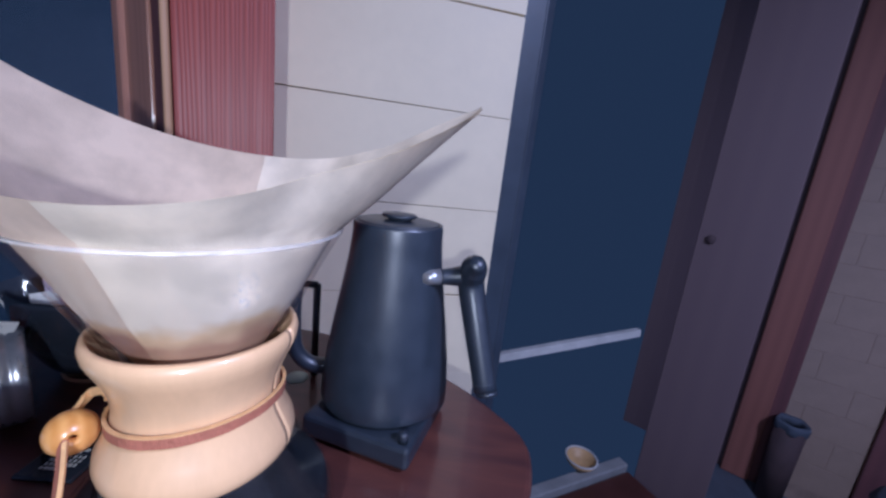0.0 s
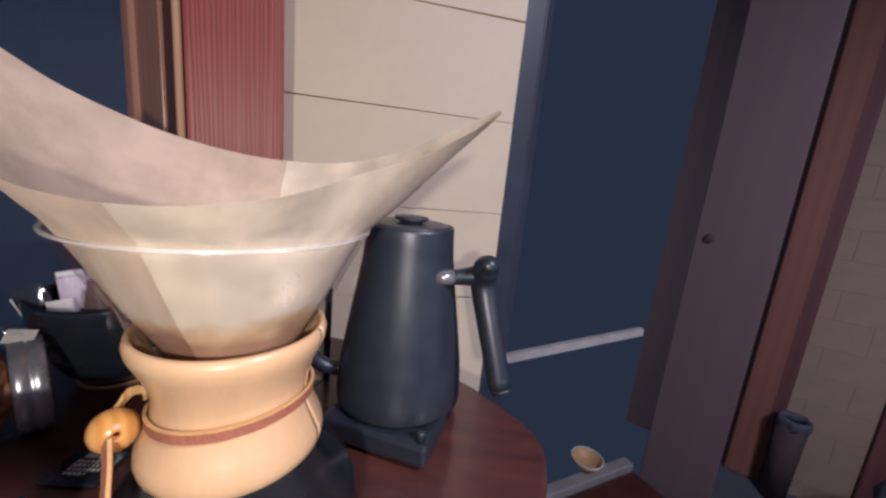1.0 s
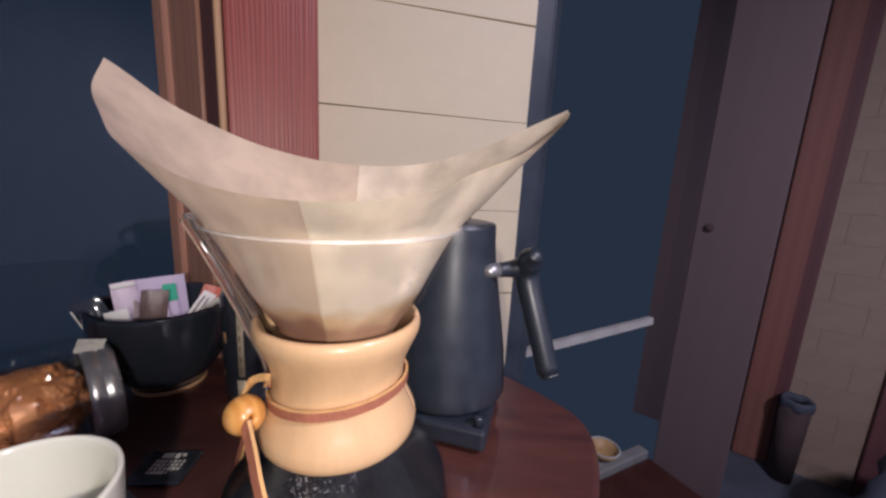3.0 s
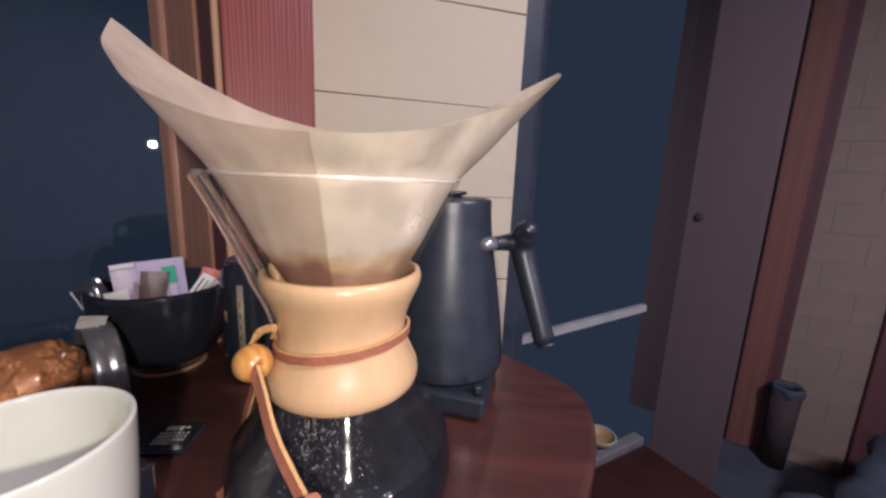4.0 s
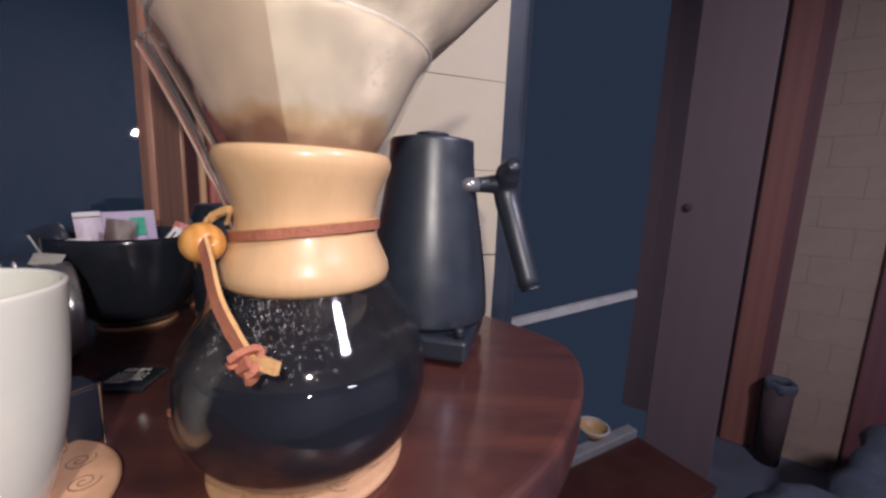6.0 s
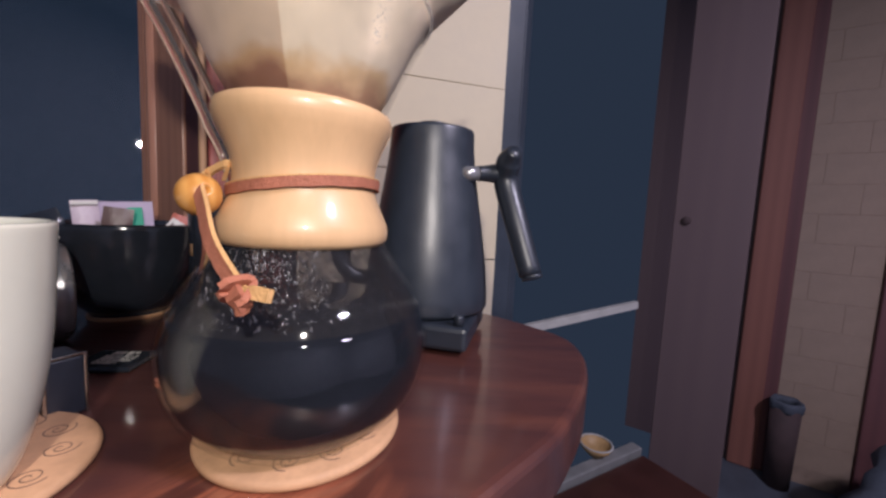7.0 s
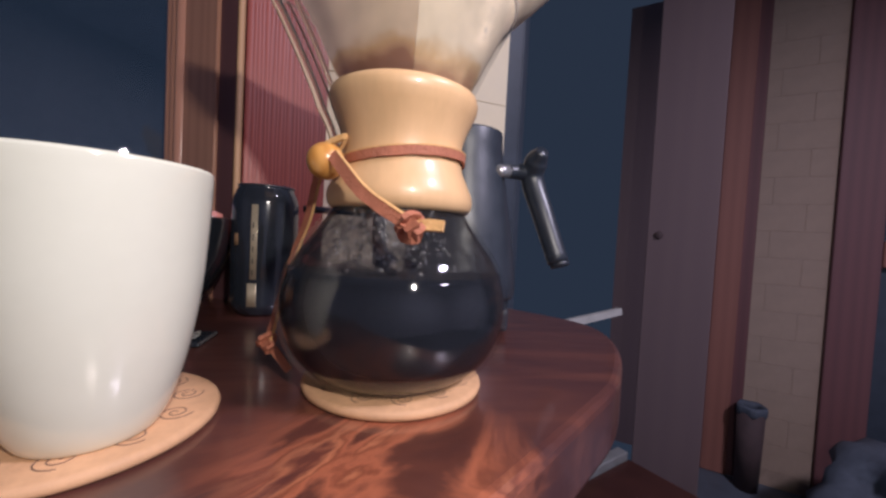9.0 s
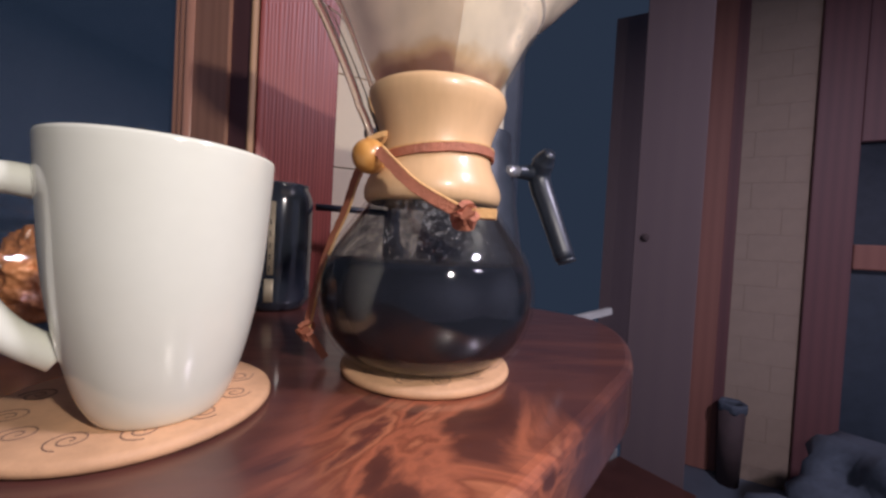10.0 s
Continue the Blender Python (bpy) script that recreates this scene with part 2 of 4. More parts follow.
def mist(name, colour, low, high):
    """Condensation on glass: clear, with a film that runs in uneven streaks down the wall, its dark colour standing in
    for shade behind.
    """
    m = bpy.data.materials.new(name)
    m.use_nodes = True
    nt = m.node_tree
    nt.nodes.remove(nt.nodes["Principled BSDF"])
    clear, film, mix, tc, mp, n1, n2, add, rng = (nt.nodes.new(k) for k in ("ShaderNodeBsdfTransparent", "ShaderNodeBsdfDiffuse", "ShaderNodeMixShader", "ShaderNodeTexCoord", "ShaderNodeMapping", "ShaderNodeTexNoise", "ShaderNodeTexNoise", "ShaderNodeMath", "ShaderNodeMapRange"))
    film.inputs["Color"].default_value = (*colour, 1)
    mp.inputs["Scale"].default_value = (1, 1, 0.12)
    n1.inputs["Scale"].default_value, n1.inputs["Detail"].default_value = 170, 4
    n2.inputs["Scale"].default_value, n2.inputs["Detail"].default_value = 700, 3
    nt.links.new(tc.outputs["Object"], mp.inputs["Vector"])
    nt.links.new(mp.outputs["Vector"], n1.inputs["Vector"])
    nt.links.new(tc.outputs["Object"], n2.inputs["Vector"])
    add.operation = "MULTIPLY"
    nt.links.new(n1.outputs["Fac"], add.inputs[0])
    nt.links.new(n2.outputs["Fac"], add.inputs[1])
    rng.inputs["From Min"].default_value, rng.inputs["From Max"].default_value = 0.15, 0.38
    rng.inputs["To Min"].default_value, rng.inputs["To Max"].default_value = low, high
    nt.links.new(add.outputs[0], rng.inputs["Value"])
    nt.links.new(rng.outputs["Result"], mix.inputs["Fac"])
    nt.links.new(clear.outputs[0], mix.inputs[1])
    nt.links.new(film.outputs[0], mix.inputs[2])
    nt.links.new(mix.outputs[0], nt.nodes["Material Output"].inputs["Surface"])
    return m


M = {
    "mist": mist("dark_mist", (0.022, 0.021, 0.023), 0.50, 0.95),
    "table": table_wood(),
    "bin": mat("bin_red", (0.075, 0.048, 0.050), 0.8, scale=20),
    "edge": mat("table_edge", (0.05, 0.016, 0.012), 0.35, scale=12),
    "maple": mat("maple_collar", (0.72, 0.465, 0.245), 0.36, var=0.10, scale=6, stretch=(8, 8, 0.5), coat=0.3, bump=0.02, bump_scale=60),
    "bead": wood("bead_wood", (0.54, 0.24, 0.05), (0.66, 0.33, 0.085), 0.3, (10, 10, 30), 6.0, 2.0, 0.5, 0.01),
    "leather": mat("leather_strap", (0.42, 0.15, 0.085), 0.7, scale=90, bump=0.4, bump_scale=700),
    "leather_edge": mat("cut_leather", (0.72, 0.42, 0.17), 0.8, scale=90, bump=0.4, bump_scale=900),
    "glass": thin_glass("carafe_glass", (0.985, 0.985, 0.98), 0.05, 0.03, 0.35),
    # pale opaque share stands in for the lamp highlight along the rim
    "rim": milky("rim_glass", (0.95, 0.93, 0.90), 0.16, 0.86),
    "wet_glass": milky("wet_spout_glass", (0.86, 0.74, 0.64), 0.03, 0.97),
    "clear": thin_glass("jar_glass", (0.96, 0.97, 0.97), 0.05, 0.03, 0.5),
    "pane": thin_glass("window_glass", (0.80, 0.84, 0.86), 0.012, 0.05),
    # clear drops with a little opaque white, which puts sparkle into their colour
    "drops": milky("water_drops", (1, 1, 1), 0.05, 0.95),
    "coffee": mat("coffee", (0.012, 0.0135, 0.018), 0.03, var=0.1, scale=5, spec=0.25),
    "grounds": mat("wet_grounds", (0.06, 0.028, 0.016), 0.7, scale=200, bump=1.0, bump_scale=500),
    "paper": paper("filter_paper", (0.80, 0.64, 0.48), (0.46, 0.245, 0.165), 0.184, 0.197, 0.34),
    "paper_fold": paper("folded_filter_paper", (0.92, 0.80, 0.62), (0.60, 0.37, 0.235), 0.182, 0.196, 0.24),
    "cork": mat("coaster_wood", (0.60, 0.35, 0.19), 0.65, var=0.2, scale=40, bump=0.15, bump_scale=600),
    "burn": mat("burnt_line", (0.22, 0.13, 0.085), 0.8, scale=300),
    "mug": mat("mug_glaze", (0.67, 0.67, 0.56), 0.12, var=0.04, scale=20, coat=0.4),
    "black": mat("matte_black_steel", (0.028, 0.036, 0.050), 0.36, var=0.15, scale=60, bump=0.04, bump_scale=1500, spec=0.9),
    "black_plastic": mat("black_plastic", (0.024, 0.031, 0.044), 0.36, var=0.2, scale=40, bump=0.05, bump_scale=900, spec=0.8),
    "gloss": mat("black_glaze", (0.026, 0.031, 0.042), 0.12, var=0.2, scale=30, coat=0.3),
    "cap_steel": mat("dull_steel", (0.50, 0.50, 0.51), 0.28, 0.7, var=0.2, scale=40),
    "film": thin_glass("plastic_film", (0.98, 0.98, 0.98), 0.08, 0.012, 0.45),
    "steel": mat("brushed_steel", (0.62, 0.60, 0.57), 0.22, 1.0, var=0.15, scale=60),
    "wall": mat("white_painted_board", (0.75, 0.65, 0.46), 0.55, var=0.06, scale=9, bump=0.10, bump_scale=60),
    "gap": mat("board_gap", (0.38, 0.36, 0.32), 0.9, scale=30),
    "red": wood("red_stained_board", (0.195, 0.036, 0.027), (0.315, 0.066, 0.046), 0.42, (1, 1, 0.035), 75.0, 7.0, 0.0, 0.18),
    "casing": wood("brown_window_casing", (0.50, 0.25, 0.165), (0.58, 0.30, 0.20), 0.32, (1, 1, 0.04), 20.0, 6.0, 0.25, 0.03),
    "bead_trim": wood("pale_bead_trim", (0.36, 0.20, 0.10), (0.50, 0.30, 0.16), 0.62, (1, 1, 0.08), 30.0, 2.0, 0.0, 0.05),
    "dark_frame": mat("black_door_frame", (0.040, 0.052, 0.072), 0.45, var=0.2, scale=20),
    "door": wood("dark_door_wood", (0.128, 0.088, 0.094), (0.136, 0.094, 0.098), 0.75, (1, 1, 0.06), 6.0, 5.0, 0.0, 0.005),
    "trim": wood("orange_door_trim", (0.24, 0.098, 0.074), (0.28, 0.115, 0.086), 0.65, (1, 1, 0.06), 9.0, 2.0, 0.0, 0.01),
    "block": mat("painted_block", (0.35, 0.26, 0.20), 0.8, var=0.12, scale=14, bump=0.3, bump_scale=120),
    "mortar": mat("painted_mortar", (0.33, 0.245, 0.19), 0.85, scale=30, bump=0.2),
    "darkred": wood("dark_red_panel", (0.130, 0.056, 0.060), (0.160, 0.066, 0.068), 0.6, (1, 1, 0.06), 10.0, 2.0, 0.0, 0.015),
    "floor": mat("dark_floor", (0.095, 0.110, 0.140), 0.55, scale=8),
    # unseen walls and ceiling, kept pale blue to bounce fill light
    "plaster": mat("plaster", (0.52, 0.56, 0.64), 0.9, var=0.1, scale=6),
    "cloth": mat("black_nylon", (0.085, 0.100, 0.132), 0.75, scale=60, bump=0.3, bump_scale=400),
    "greyboard": mat("grey_painted_board", (0.20, 0.20, 0.20), 0.7, scale=20),
    "whiteboard": mat("white_painted_rail", (0.42, 0.41, 0.39), 0.7, scale=20),
    "yellow": mat("yellow_wood", (0.42, 0.27, 0.12), 0.5, scale=30),
    "foil": mat("orange_foil", (0.88, 0.34, 0.13), 0.32, 0.12, var=0.5, scale=40, bump=0.9, bump_scale=90),
    "sachet": mat("pale_sachet", (0.62, 0.52, 0.58), 0.35, var=0.12, scale=60, bump=0.3, bump_scale=120),
    "sachet_brown": mat("brown_sachet", (0.13, 0.085, 0.075), 0.3, var=0.2, scale=60, bump=0.2),
    "green": mat("green_tag", (0.02, 0.36, 0.21), 0.5, var=0.1, scale=60),
    "redpack": mat("red_sachet", (0.48, 0.12, 0.07), 0.35, var=0.15, scale=60, bump=0.2),
    "label": mat("white_label", (0.70, 0.68, 0.62), 0.6, var=0.05, scale=60),
    "mint": mat("mint_tag", (0.55, 0.66, 0.58), 0.6, var=0.05, scale=60),
    "print": mat("pale_gold_print", (0.66, 0.56, 0.40), 0.35, 0.4, var=0.15, scale=60),
    "lilac": mat("lilac_print", (0.48, 0.40, 0.52), 0.5, var=0.1, scale=60),
}


# ---- mesh tools ----
def thing(name, label, category, at=(0, 0, 0), rz=0.0, group="", kind=""):
    ob = new(name)
    ob.matrix_basis = pose(*at, 0, 0, rz)
    return tagged(ob, label, category, group, kind)


def part(name, bm, material, parent=None, label="", smooth=True, shadow=True):
    me = bpy.data.meshes.new(name)
    bmesh.ops.recalc_face_normals(bm, faces=bm.faces)
    bm.to_mesh(me)
    bm.free()
    for p in me.polygons:
        p.use_smooth = smooth
    me.materials.append(M[material] if isinstance(material, str) else material)
    ob = new(name, me)
    ob.parent = parent
    ob.visible_shadow = shadow
    return tagged(ob, label)


def solo(name, bm, material, label, category, at=(0, 0, 0), rz=0.0, kind="", group="", smooth=True):
    ob = part(name, bm, material, None, "", smooth)
    ob.matrix_basis = pose(*at, 0, 0, rz)
    return tagged(ob, label, category, group, kind)


def lathe(profile, seg=64, a0=0.0, a1=360.0, bulge=None, closed=True):
    """Turns a profile of (r, z); closed joins its last point to its first. bulge(angle, r, z) may push the radius out."""
    bm = bmesh.new()
    whole = abs(a1 - a0) > 359.9
    n = seg if whole else seg + 1
    rings = []
    for i in range(n):
        a = radians(a0 + (a1 - a0) * i / seg)
        rings.append([bm.verts.new(((r + (bulge(a, r, z) if bulge else 0)) * math.cos(a), (r + (bulge(a, r, z) if bulge else 0)) * math.sin(a), z)) for r, z in profile])
    k = len(profile)
    for i in range(n if whole else n - 1):
        p, q = rings[i], rings[(i + 1) % n]
        for j in range(k if closed else k - 1):
            bm.faces.new((p[j], q[j], q[(j + 1) % k], p[(j + 1) % k]))
    if not whole and closed:
        bm.faces.new(rings[0]), bm.faces.new(rings[-1][::-1])
    bmesh.ops.remove_doubles(bm, verts=bm.verts, dist=1e-6)
    return bm


def smooth_curve(points, steps=8):
    """Catmull-Rom through the points."""
    pts = [Vector(p) for p in points]
    pts = [pts[0] * 2 - pts[1], *pts, pts[-1] * 2 - pts[-2]]
    out = []
    for i in range(1, len(pts) - 2):
        a, b, c, d = pts[i - 1 : i + 3]
        for s in range(steps):
            t = s / steps
            out.append(0.5 * (2 * b + (c - a) * t + (2 * a - 5 * b + 4 * c - d) * t * t + (3 * b - a - 3 * c + d) * t**3))
    return [*out, pts[-2]]


def tube(points, radius, seg=16, cap=True):
    """A round rod along the points; radius is a number or a function of 0..1."""
    bm = bmesh.new()
    pts = [Vector(p) for p in points]
    rings, side = [], None
    for i, p in enumerate(pts):
        ahead = (pts[min(i + 1, len(pts) - 1)] - pts[max(i - 1, 0)]).normalized()
        side = (side - ahead * side.dot(ahead)).normalized() if side else ahead.orthogonal().normalized()
        up = ahead.cross(side)
        r = radius(i / (len(pts) - 1)) if callable(radius) else radius
        rings.append([bm.verts.new(p + r * (math.cos(2 * math.pi * k / seg) * side + math.sin(2 * math.pi * k / seg) * up)) for k in range(seg)])
    for a, b in zip(rings, rings[1:]):
        for k in range(seg):
            bm.faces.new((a[k], a[(k + 1) % seg], b[(k + 1) % seg], b[k]))
    if cap:
        bm.faces.new(rings[0][::-1]), bm.faces.new(rings[-1])
    return bm


def strip(points, wide, width, thick):
    """A flat strap along the points; wide(i) gives the direction of its width."""
    bm = bmesh.new()
    pts = [Vector(p) for p in points]
    rings = []
    for i, p in enumerate(pts):
        ahead = (pts[min(i + 1, len(pts) - 1)] - pts[max(i - 1, 0)]).normalized()
        w = Vector(wide(i / (len(pts) - 1)))
        w = (w - ahead * w.dot(ahead)).normalized()
        h = ahead.cross(w)
        wob = 1 + 0.06 * math.sin(i * 1.7)
        rings.append([bm.verts.new(p + w * width / 2 * a * wob + h * thick / 2 * b) for a, b in ((-1, -1), (1, -1), (1, 1), (-1, 1))])
    for a, b in zip(rings, rings[1:]):
        for k in range(4):
            bm.faces.new((a[k], a[(k + 1) % 4], b[(k + 1) % 4], b[k]))
    bm.faces.new(rings[0][::-1]), bm.faces.new(rings[-1])
    return bm


def box(size, at=(0, 0, 0), bevel=0.0, turn=None, segments=2):
    bm = bmesh.new()
    bmesh.ops.create_cube(bm, size=1.0)
    bmesh.ops.scale(bm, vec=size, verts=bm.verts)
    if bevel:
        bmesh.ops.bevel(bm, geom=list(bm.edges), offset=bevel, segments=segments, profile=0.5, affect="EDGES")
    m = Matrix.Translation(at) @ (turn.to_4x4() if turn else Matrix())
    bmesh.ops.transform(bm, matrix=m, verts=bm.verts)
    return bm


def board(a, b, z0, z1, thick, bevel=0.002, back=True):
    """An upright board whose front face runs from plan point a to b (front is on the right hand of a to b)."""
    a, b = Vector((*a, 0)), Vector((*b, 0))
    along = (b - a).normalized()
    front = Vector((along.y, -along.x, 0))
    mid = (a + b) / 2 - front * thick / 2
    turn = Matrix((along, -front, (0, 0, 1))).transposed()
    return box(((b - a).length, thick, z1 - z0), (mid.x, mid.y, (z0 + z1) / 2), bevel, turn)


def slab(outline, z0, z1, bevel):
    bm = bmesh.new()
    face = bm.faces.new([bm.verts.new((x, y, z0)) for x, y in outline])
    up = bmesh.ops.extrude_face_region(bm, geom=[face])
    bmesh.ops.translate(bm, vec=(0, 0, z1 - z0), verts=[v for v in up["geom"] if isinstance(v, bmesh.types.BMVert)])
    rims = [e for e in bm.edges if abs(e.verts[0].co.z - e.verts[1].co.z) < 1e-6]
    bmesh.ops.bevel(bm, geom=rims, offset=bevel, segments=3, profile=0.5, affect="EDGES")
    return bm


def join(*bms):
    base = bms[0]
    for other in bms[1:]:
        me = bpy.data.meshes.new("joining")
        other.to_mesh(me)
        other.free()
        base.from_mesh(me)
        bpy.data.meshes.remove(me)
    return base


# ---- large structure ----
FLOOR, CEIL = -1.0, 1.4
room = [(-1.75, -1.95), (2.85, -1.95), (2.85, 0.75), (1.80, 1.53), (1.40, 1.80), (0.80, 1.36), (0.14, 0.80), (-0.34, 0.68), (-0.45, 0.60), (-1.75, -0.10)]
solo("floor", slab(room, FLOOR - 0.1, FLOOR, 0.001), "floor", "dark floor in shadow below the table", "floor", kind="structure", smooth=False)
# ceiling and next three walls: out of view, close the room and bounce fill
solo("ceiling", slab(room, CEIL, CEIL + 0.1, 0.001), "plaster", "unseen plaster ceiling, pale blue to bounce fill", "ceiling", kind="structure", smooth=False)
solo("wall_south", board((2.85, -1.9), (-1.75, -1.9), FLOOR, CEIL, 0.1, 0), "plaster", "unseen plaster wall, pale blue to bounce fill", "wall", kind="structure", smooth=False)
solo("wall_west", board((-1.7, -1.9), (-1.7, -0.15), FLOOR, CEIL, 0.1, 0), "plaster", "unseen plaster wall, pale blue to bounce fill", "wall", kind="structure", smooth=False)
solo("wall_east", board((2.8, 0.75), (2.8, -1.9), FLOOR, CEIL, 0.1, 0), "plaster", "unseen plaster wall, pale blue to bounce fill", "wall", kind="structure", smooth=False)

# white board wall, its end standing at the black door frame
W_END, W_DIR = Vector((0.098, 0.757)), Vector((0.960, 0.280))
def on_wall(s, off=0.0):
    p = W_END - W_DIR * s + Vector((W_DIR.y, -W_DIR.x)) * off
    return (p.x, p.y)
wall_north = solo("wall_north", board(on_wall(0.43, -0.012), on_wall(0.0, -0.012), FLOOR, CEIL, 0.08, 0), "gap", "white painted horizontal boards with thin dark gaps", "wall", kind="structure", smooth=False)

# window wall with a reflecting pane, seen past a stained post
POST_A, POST_B, FRAME_F = Vector((-0.195, 0.526)), Vector((-0.282, 0.480)), Vector((-0.428, 0.569))
G_ANG = radians(36.0)
G_T = Vector((-math.cos(G_ANG), -math.sin(G_ANG)))
window = thing("window_1", "dark night window pane in a stained wooden casing", "window", kind="structure")
g0, g1 = FRAME_F + Vector((0.012, 0.016)), FRAME_F + G_T * 1.55
part("pane", board(g1, g0, FLOOR, CEIL, 0.006, 0), "pane", window, "dark reflecting glass", False, shadow=False)

red_post = thing("window_post", "red-stained grooved wooden post beside the window", "post", kind="structure")
part("face_board", board(POST_B, POST_A, FLOOR, CEIL, 0.022, 0.0015), "red", red_post, "red-stained board with vertical grain ridges", False)
p_back = POST_A + Vector((-0.53, 0.848)) * 0.15
part("side_board", board(POST_A + Vector((-0.012, 0.022)), p_back, FLOOR, CEIL, 0.02, 0.001), "red", red_post, "", False)
ret = (FRAME_F - POST_B)
def along_return(s, off=0.0):
    n = Vector((-ret.y, ret.x)).normalized()
    n = n if n.y < 0 else -n
    p = POST_B + ret * s + n * off
    return (p.x, p.y)
part("bead_strip", tube([(*along_return(0.03, 0.0035), FLOOR), (*along_return(0.03, 0.0035), CEIL)], 0.0042, 12), "bead_trim", red_post, "pale rounded bead strip")
part("inner_board", board(along_return(0.30), along_return(0.06), FLOOR, CEIL, 0.02, 0.001), "darkred", red_post, "", False)
part("casing_board", board(along_return(0.72, 0.004), along_return(0.30, 0.004), FLOOR, CEIL, 0.02, 0.002), "casing", red_post, "brown varnished casing board", False)
for s, r in ((0.76, 0.010), (0.85, 0.008), (0.93, 0.006)):
    part("moulding", tube([(*along_return(s), FLOOR), (*along_return(s), CEIL)], r, 12), "casing", red_post, "brown rounded moulding")

# black door frame and the dark doorway
door_frame = thing("door_frame", "black painted door frame at the end of the boards", "door frame", kind="structure")
E0, E1 = Vector((0.098, 0.754)), Vector((0.140, 0.772))
part("jamb", board(E0, E1, FLOOR, CEIL, 0.07, 0.003), "dark_frame", door_frame, "", False)
part("stop", board(E1 + Vector((-0.004, -0.004)), E1 + Vector((0.012, 0.012)), FLOOR, CEIL, 0.012, 0.003), "dark_frame", door_frame, "", False)
# far side: door leaf, trim, block wall, red panel
far_door = thing("door_1", "dark brown wooden door leaf standing open", "door", kind="structure")
D0, D1 = Vector((0.80, 1.325)), Vector((0.975, 1.205))
part("leaf", board(D0, D1, FLOOR + 0.005, CEIL - 0.02, 0.04, 0.003), "door", far_door, "", False)
dn = Vector((D1.y - D0.y, -(D1.x - D0.x))).normalized()
lk = D0 + (D1 - D0) * 0.18 + dn * 0.002
lock = part("lock_plate", lathe([(0.0, -0.004), (0.014, -0.004), (0.014, 0.004), (0.011, 0.007), (0.0, 0.007)], 20, closed=False), "bin", far_door, "dark round lock")
lock.matrix_basis = Matrix.Translation((lk.x, lk.y, 0.142)) @ Vector((dn.x, dn.y, 0)).to_track_quat("Z", "Y").to_matrix().to_4x4()

T0, T1, B0, B1 = Vector((1.44, 1.742)), Vector((1.525, 1.683)), Vector((1.562, 1.652)), Vector((1.778, 1.502))
FD = (B1 - B0).normalized()
FN = Vector((FD.y, -FD.x))
trim = thing("door_trim", "orange-brown varnished door trim", "door trim", kind="structure")
part("architrave", board(T0 + FN * 0.03, T1 + FN * 0.03, FLOOR, CEIL, 0.04, 0.006), "trim", trim, "", False)
part("reveal", board(T1 + FN * 0.012, B0 + FN * 0.012, FLOOR, CEIL, 0.03, 0.002), "darkred", trim, "", False)
part("back_lining", board(T0 - FD * 0.45 + FN * 0.0, T0 + FN * 0.0, FLOOR, CEIL, 0.04, 0), "door", trim, "", False)
panel = thing("side_panel", "dark red wooden panel with a dark inset window", "panel", kind="structure")
q0, q1, q2, q3 = B1, B1 + FD * 0.15, B1 + FD * 0.45, B1 + FD * 1.0
part("stile", board(q0 + FN * 0.03, q1 + FN * 0.03, FLOOR, CEIL, 0.04, 0.004), "darkred", panel, "", False)
part("rail", board(q1 + FN * 0.034, q3 + FN * 0.034, 0.06, 0.17, 0.045, 0.006), "trim", panel, "", False)
part("top_rail", board(q1 + FN * 0.03, q3 + FN * 0.03, 0.62, CEIL, 0.04, 0.004), "darkred", panel, "", False)
part("glass_pane", board(q1, q3, 0.17, 0.62, 0.005, 0), "gloss", panel, "dark glass", False)
part("lower_panel", board(q1, q3, FLOOR, 0.06, 0.02, 0), "dark_frame", panel, "", False)
block_wall = solo("wall_east_blocks", board(B0 + FN * 0.0085, B1 + FN * 0.0085, FLOOR, CEIL, 0.1, 0), "mortar", "cream painted concrete block wall with thin joints", "wall", kind="structure", smooth=False)

# ---- table ----
edge = [(0.100, 0.476), (0.134, 0.432), (0.138, 0.385), (0.118, 0.322), (0.076, 0.252), (0.034, 0.207), (-0.020, 0.154), (-0.062, 0.114),
        (-0.15, 0.03), (-0.30, -0.10), (-0.55, -0.20), (-0.85, -0.16), (-1.00, 0.02), (-0.92, 0.17), (-0.70, 0.33), (-0.46, 0.515),
        (-0.36, 0.585), (-0.26, 0.602), (-0.16, 0.602), (-0.05, 0.575), (0.05, 0.520)]
ring = smooth_curve([(*p, 0) for p in edge + edge[:1]], 6)[:-1]
table = thing("table", "polished dark mahogany slab table with a rounded end", "table")
part("tabletop", slab([(v.x, v.y) for v in ring], -0.045, 0.0, 0.006), "table", table, "polished red-brown slab with swirling grain", False)
for x, y in ((-0.02, 0.35), (-0.30, 0.10), (-0.70, 0.0), (-0.50, 0.35)):
    part("leg", tube([(x, y, FLOOR), (x, y, -0.5), (x, y, -0.04)], lambda s: 0.024 + 0.008 * s, 14), "edge", table)

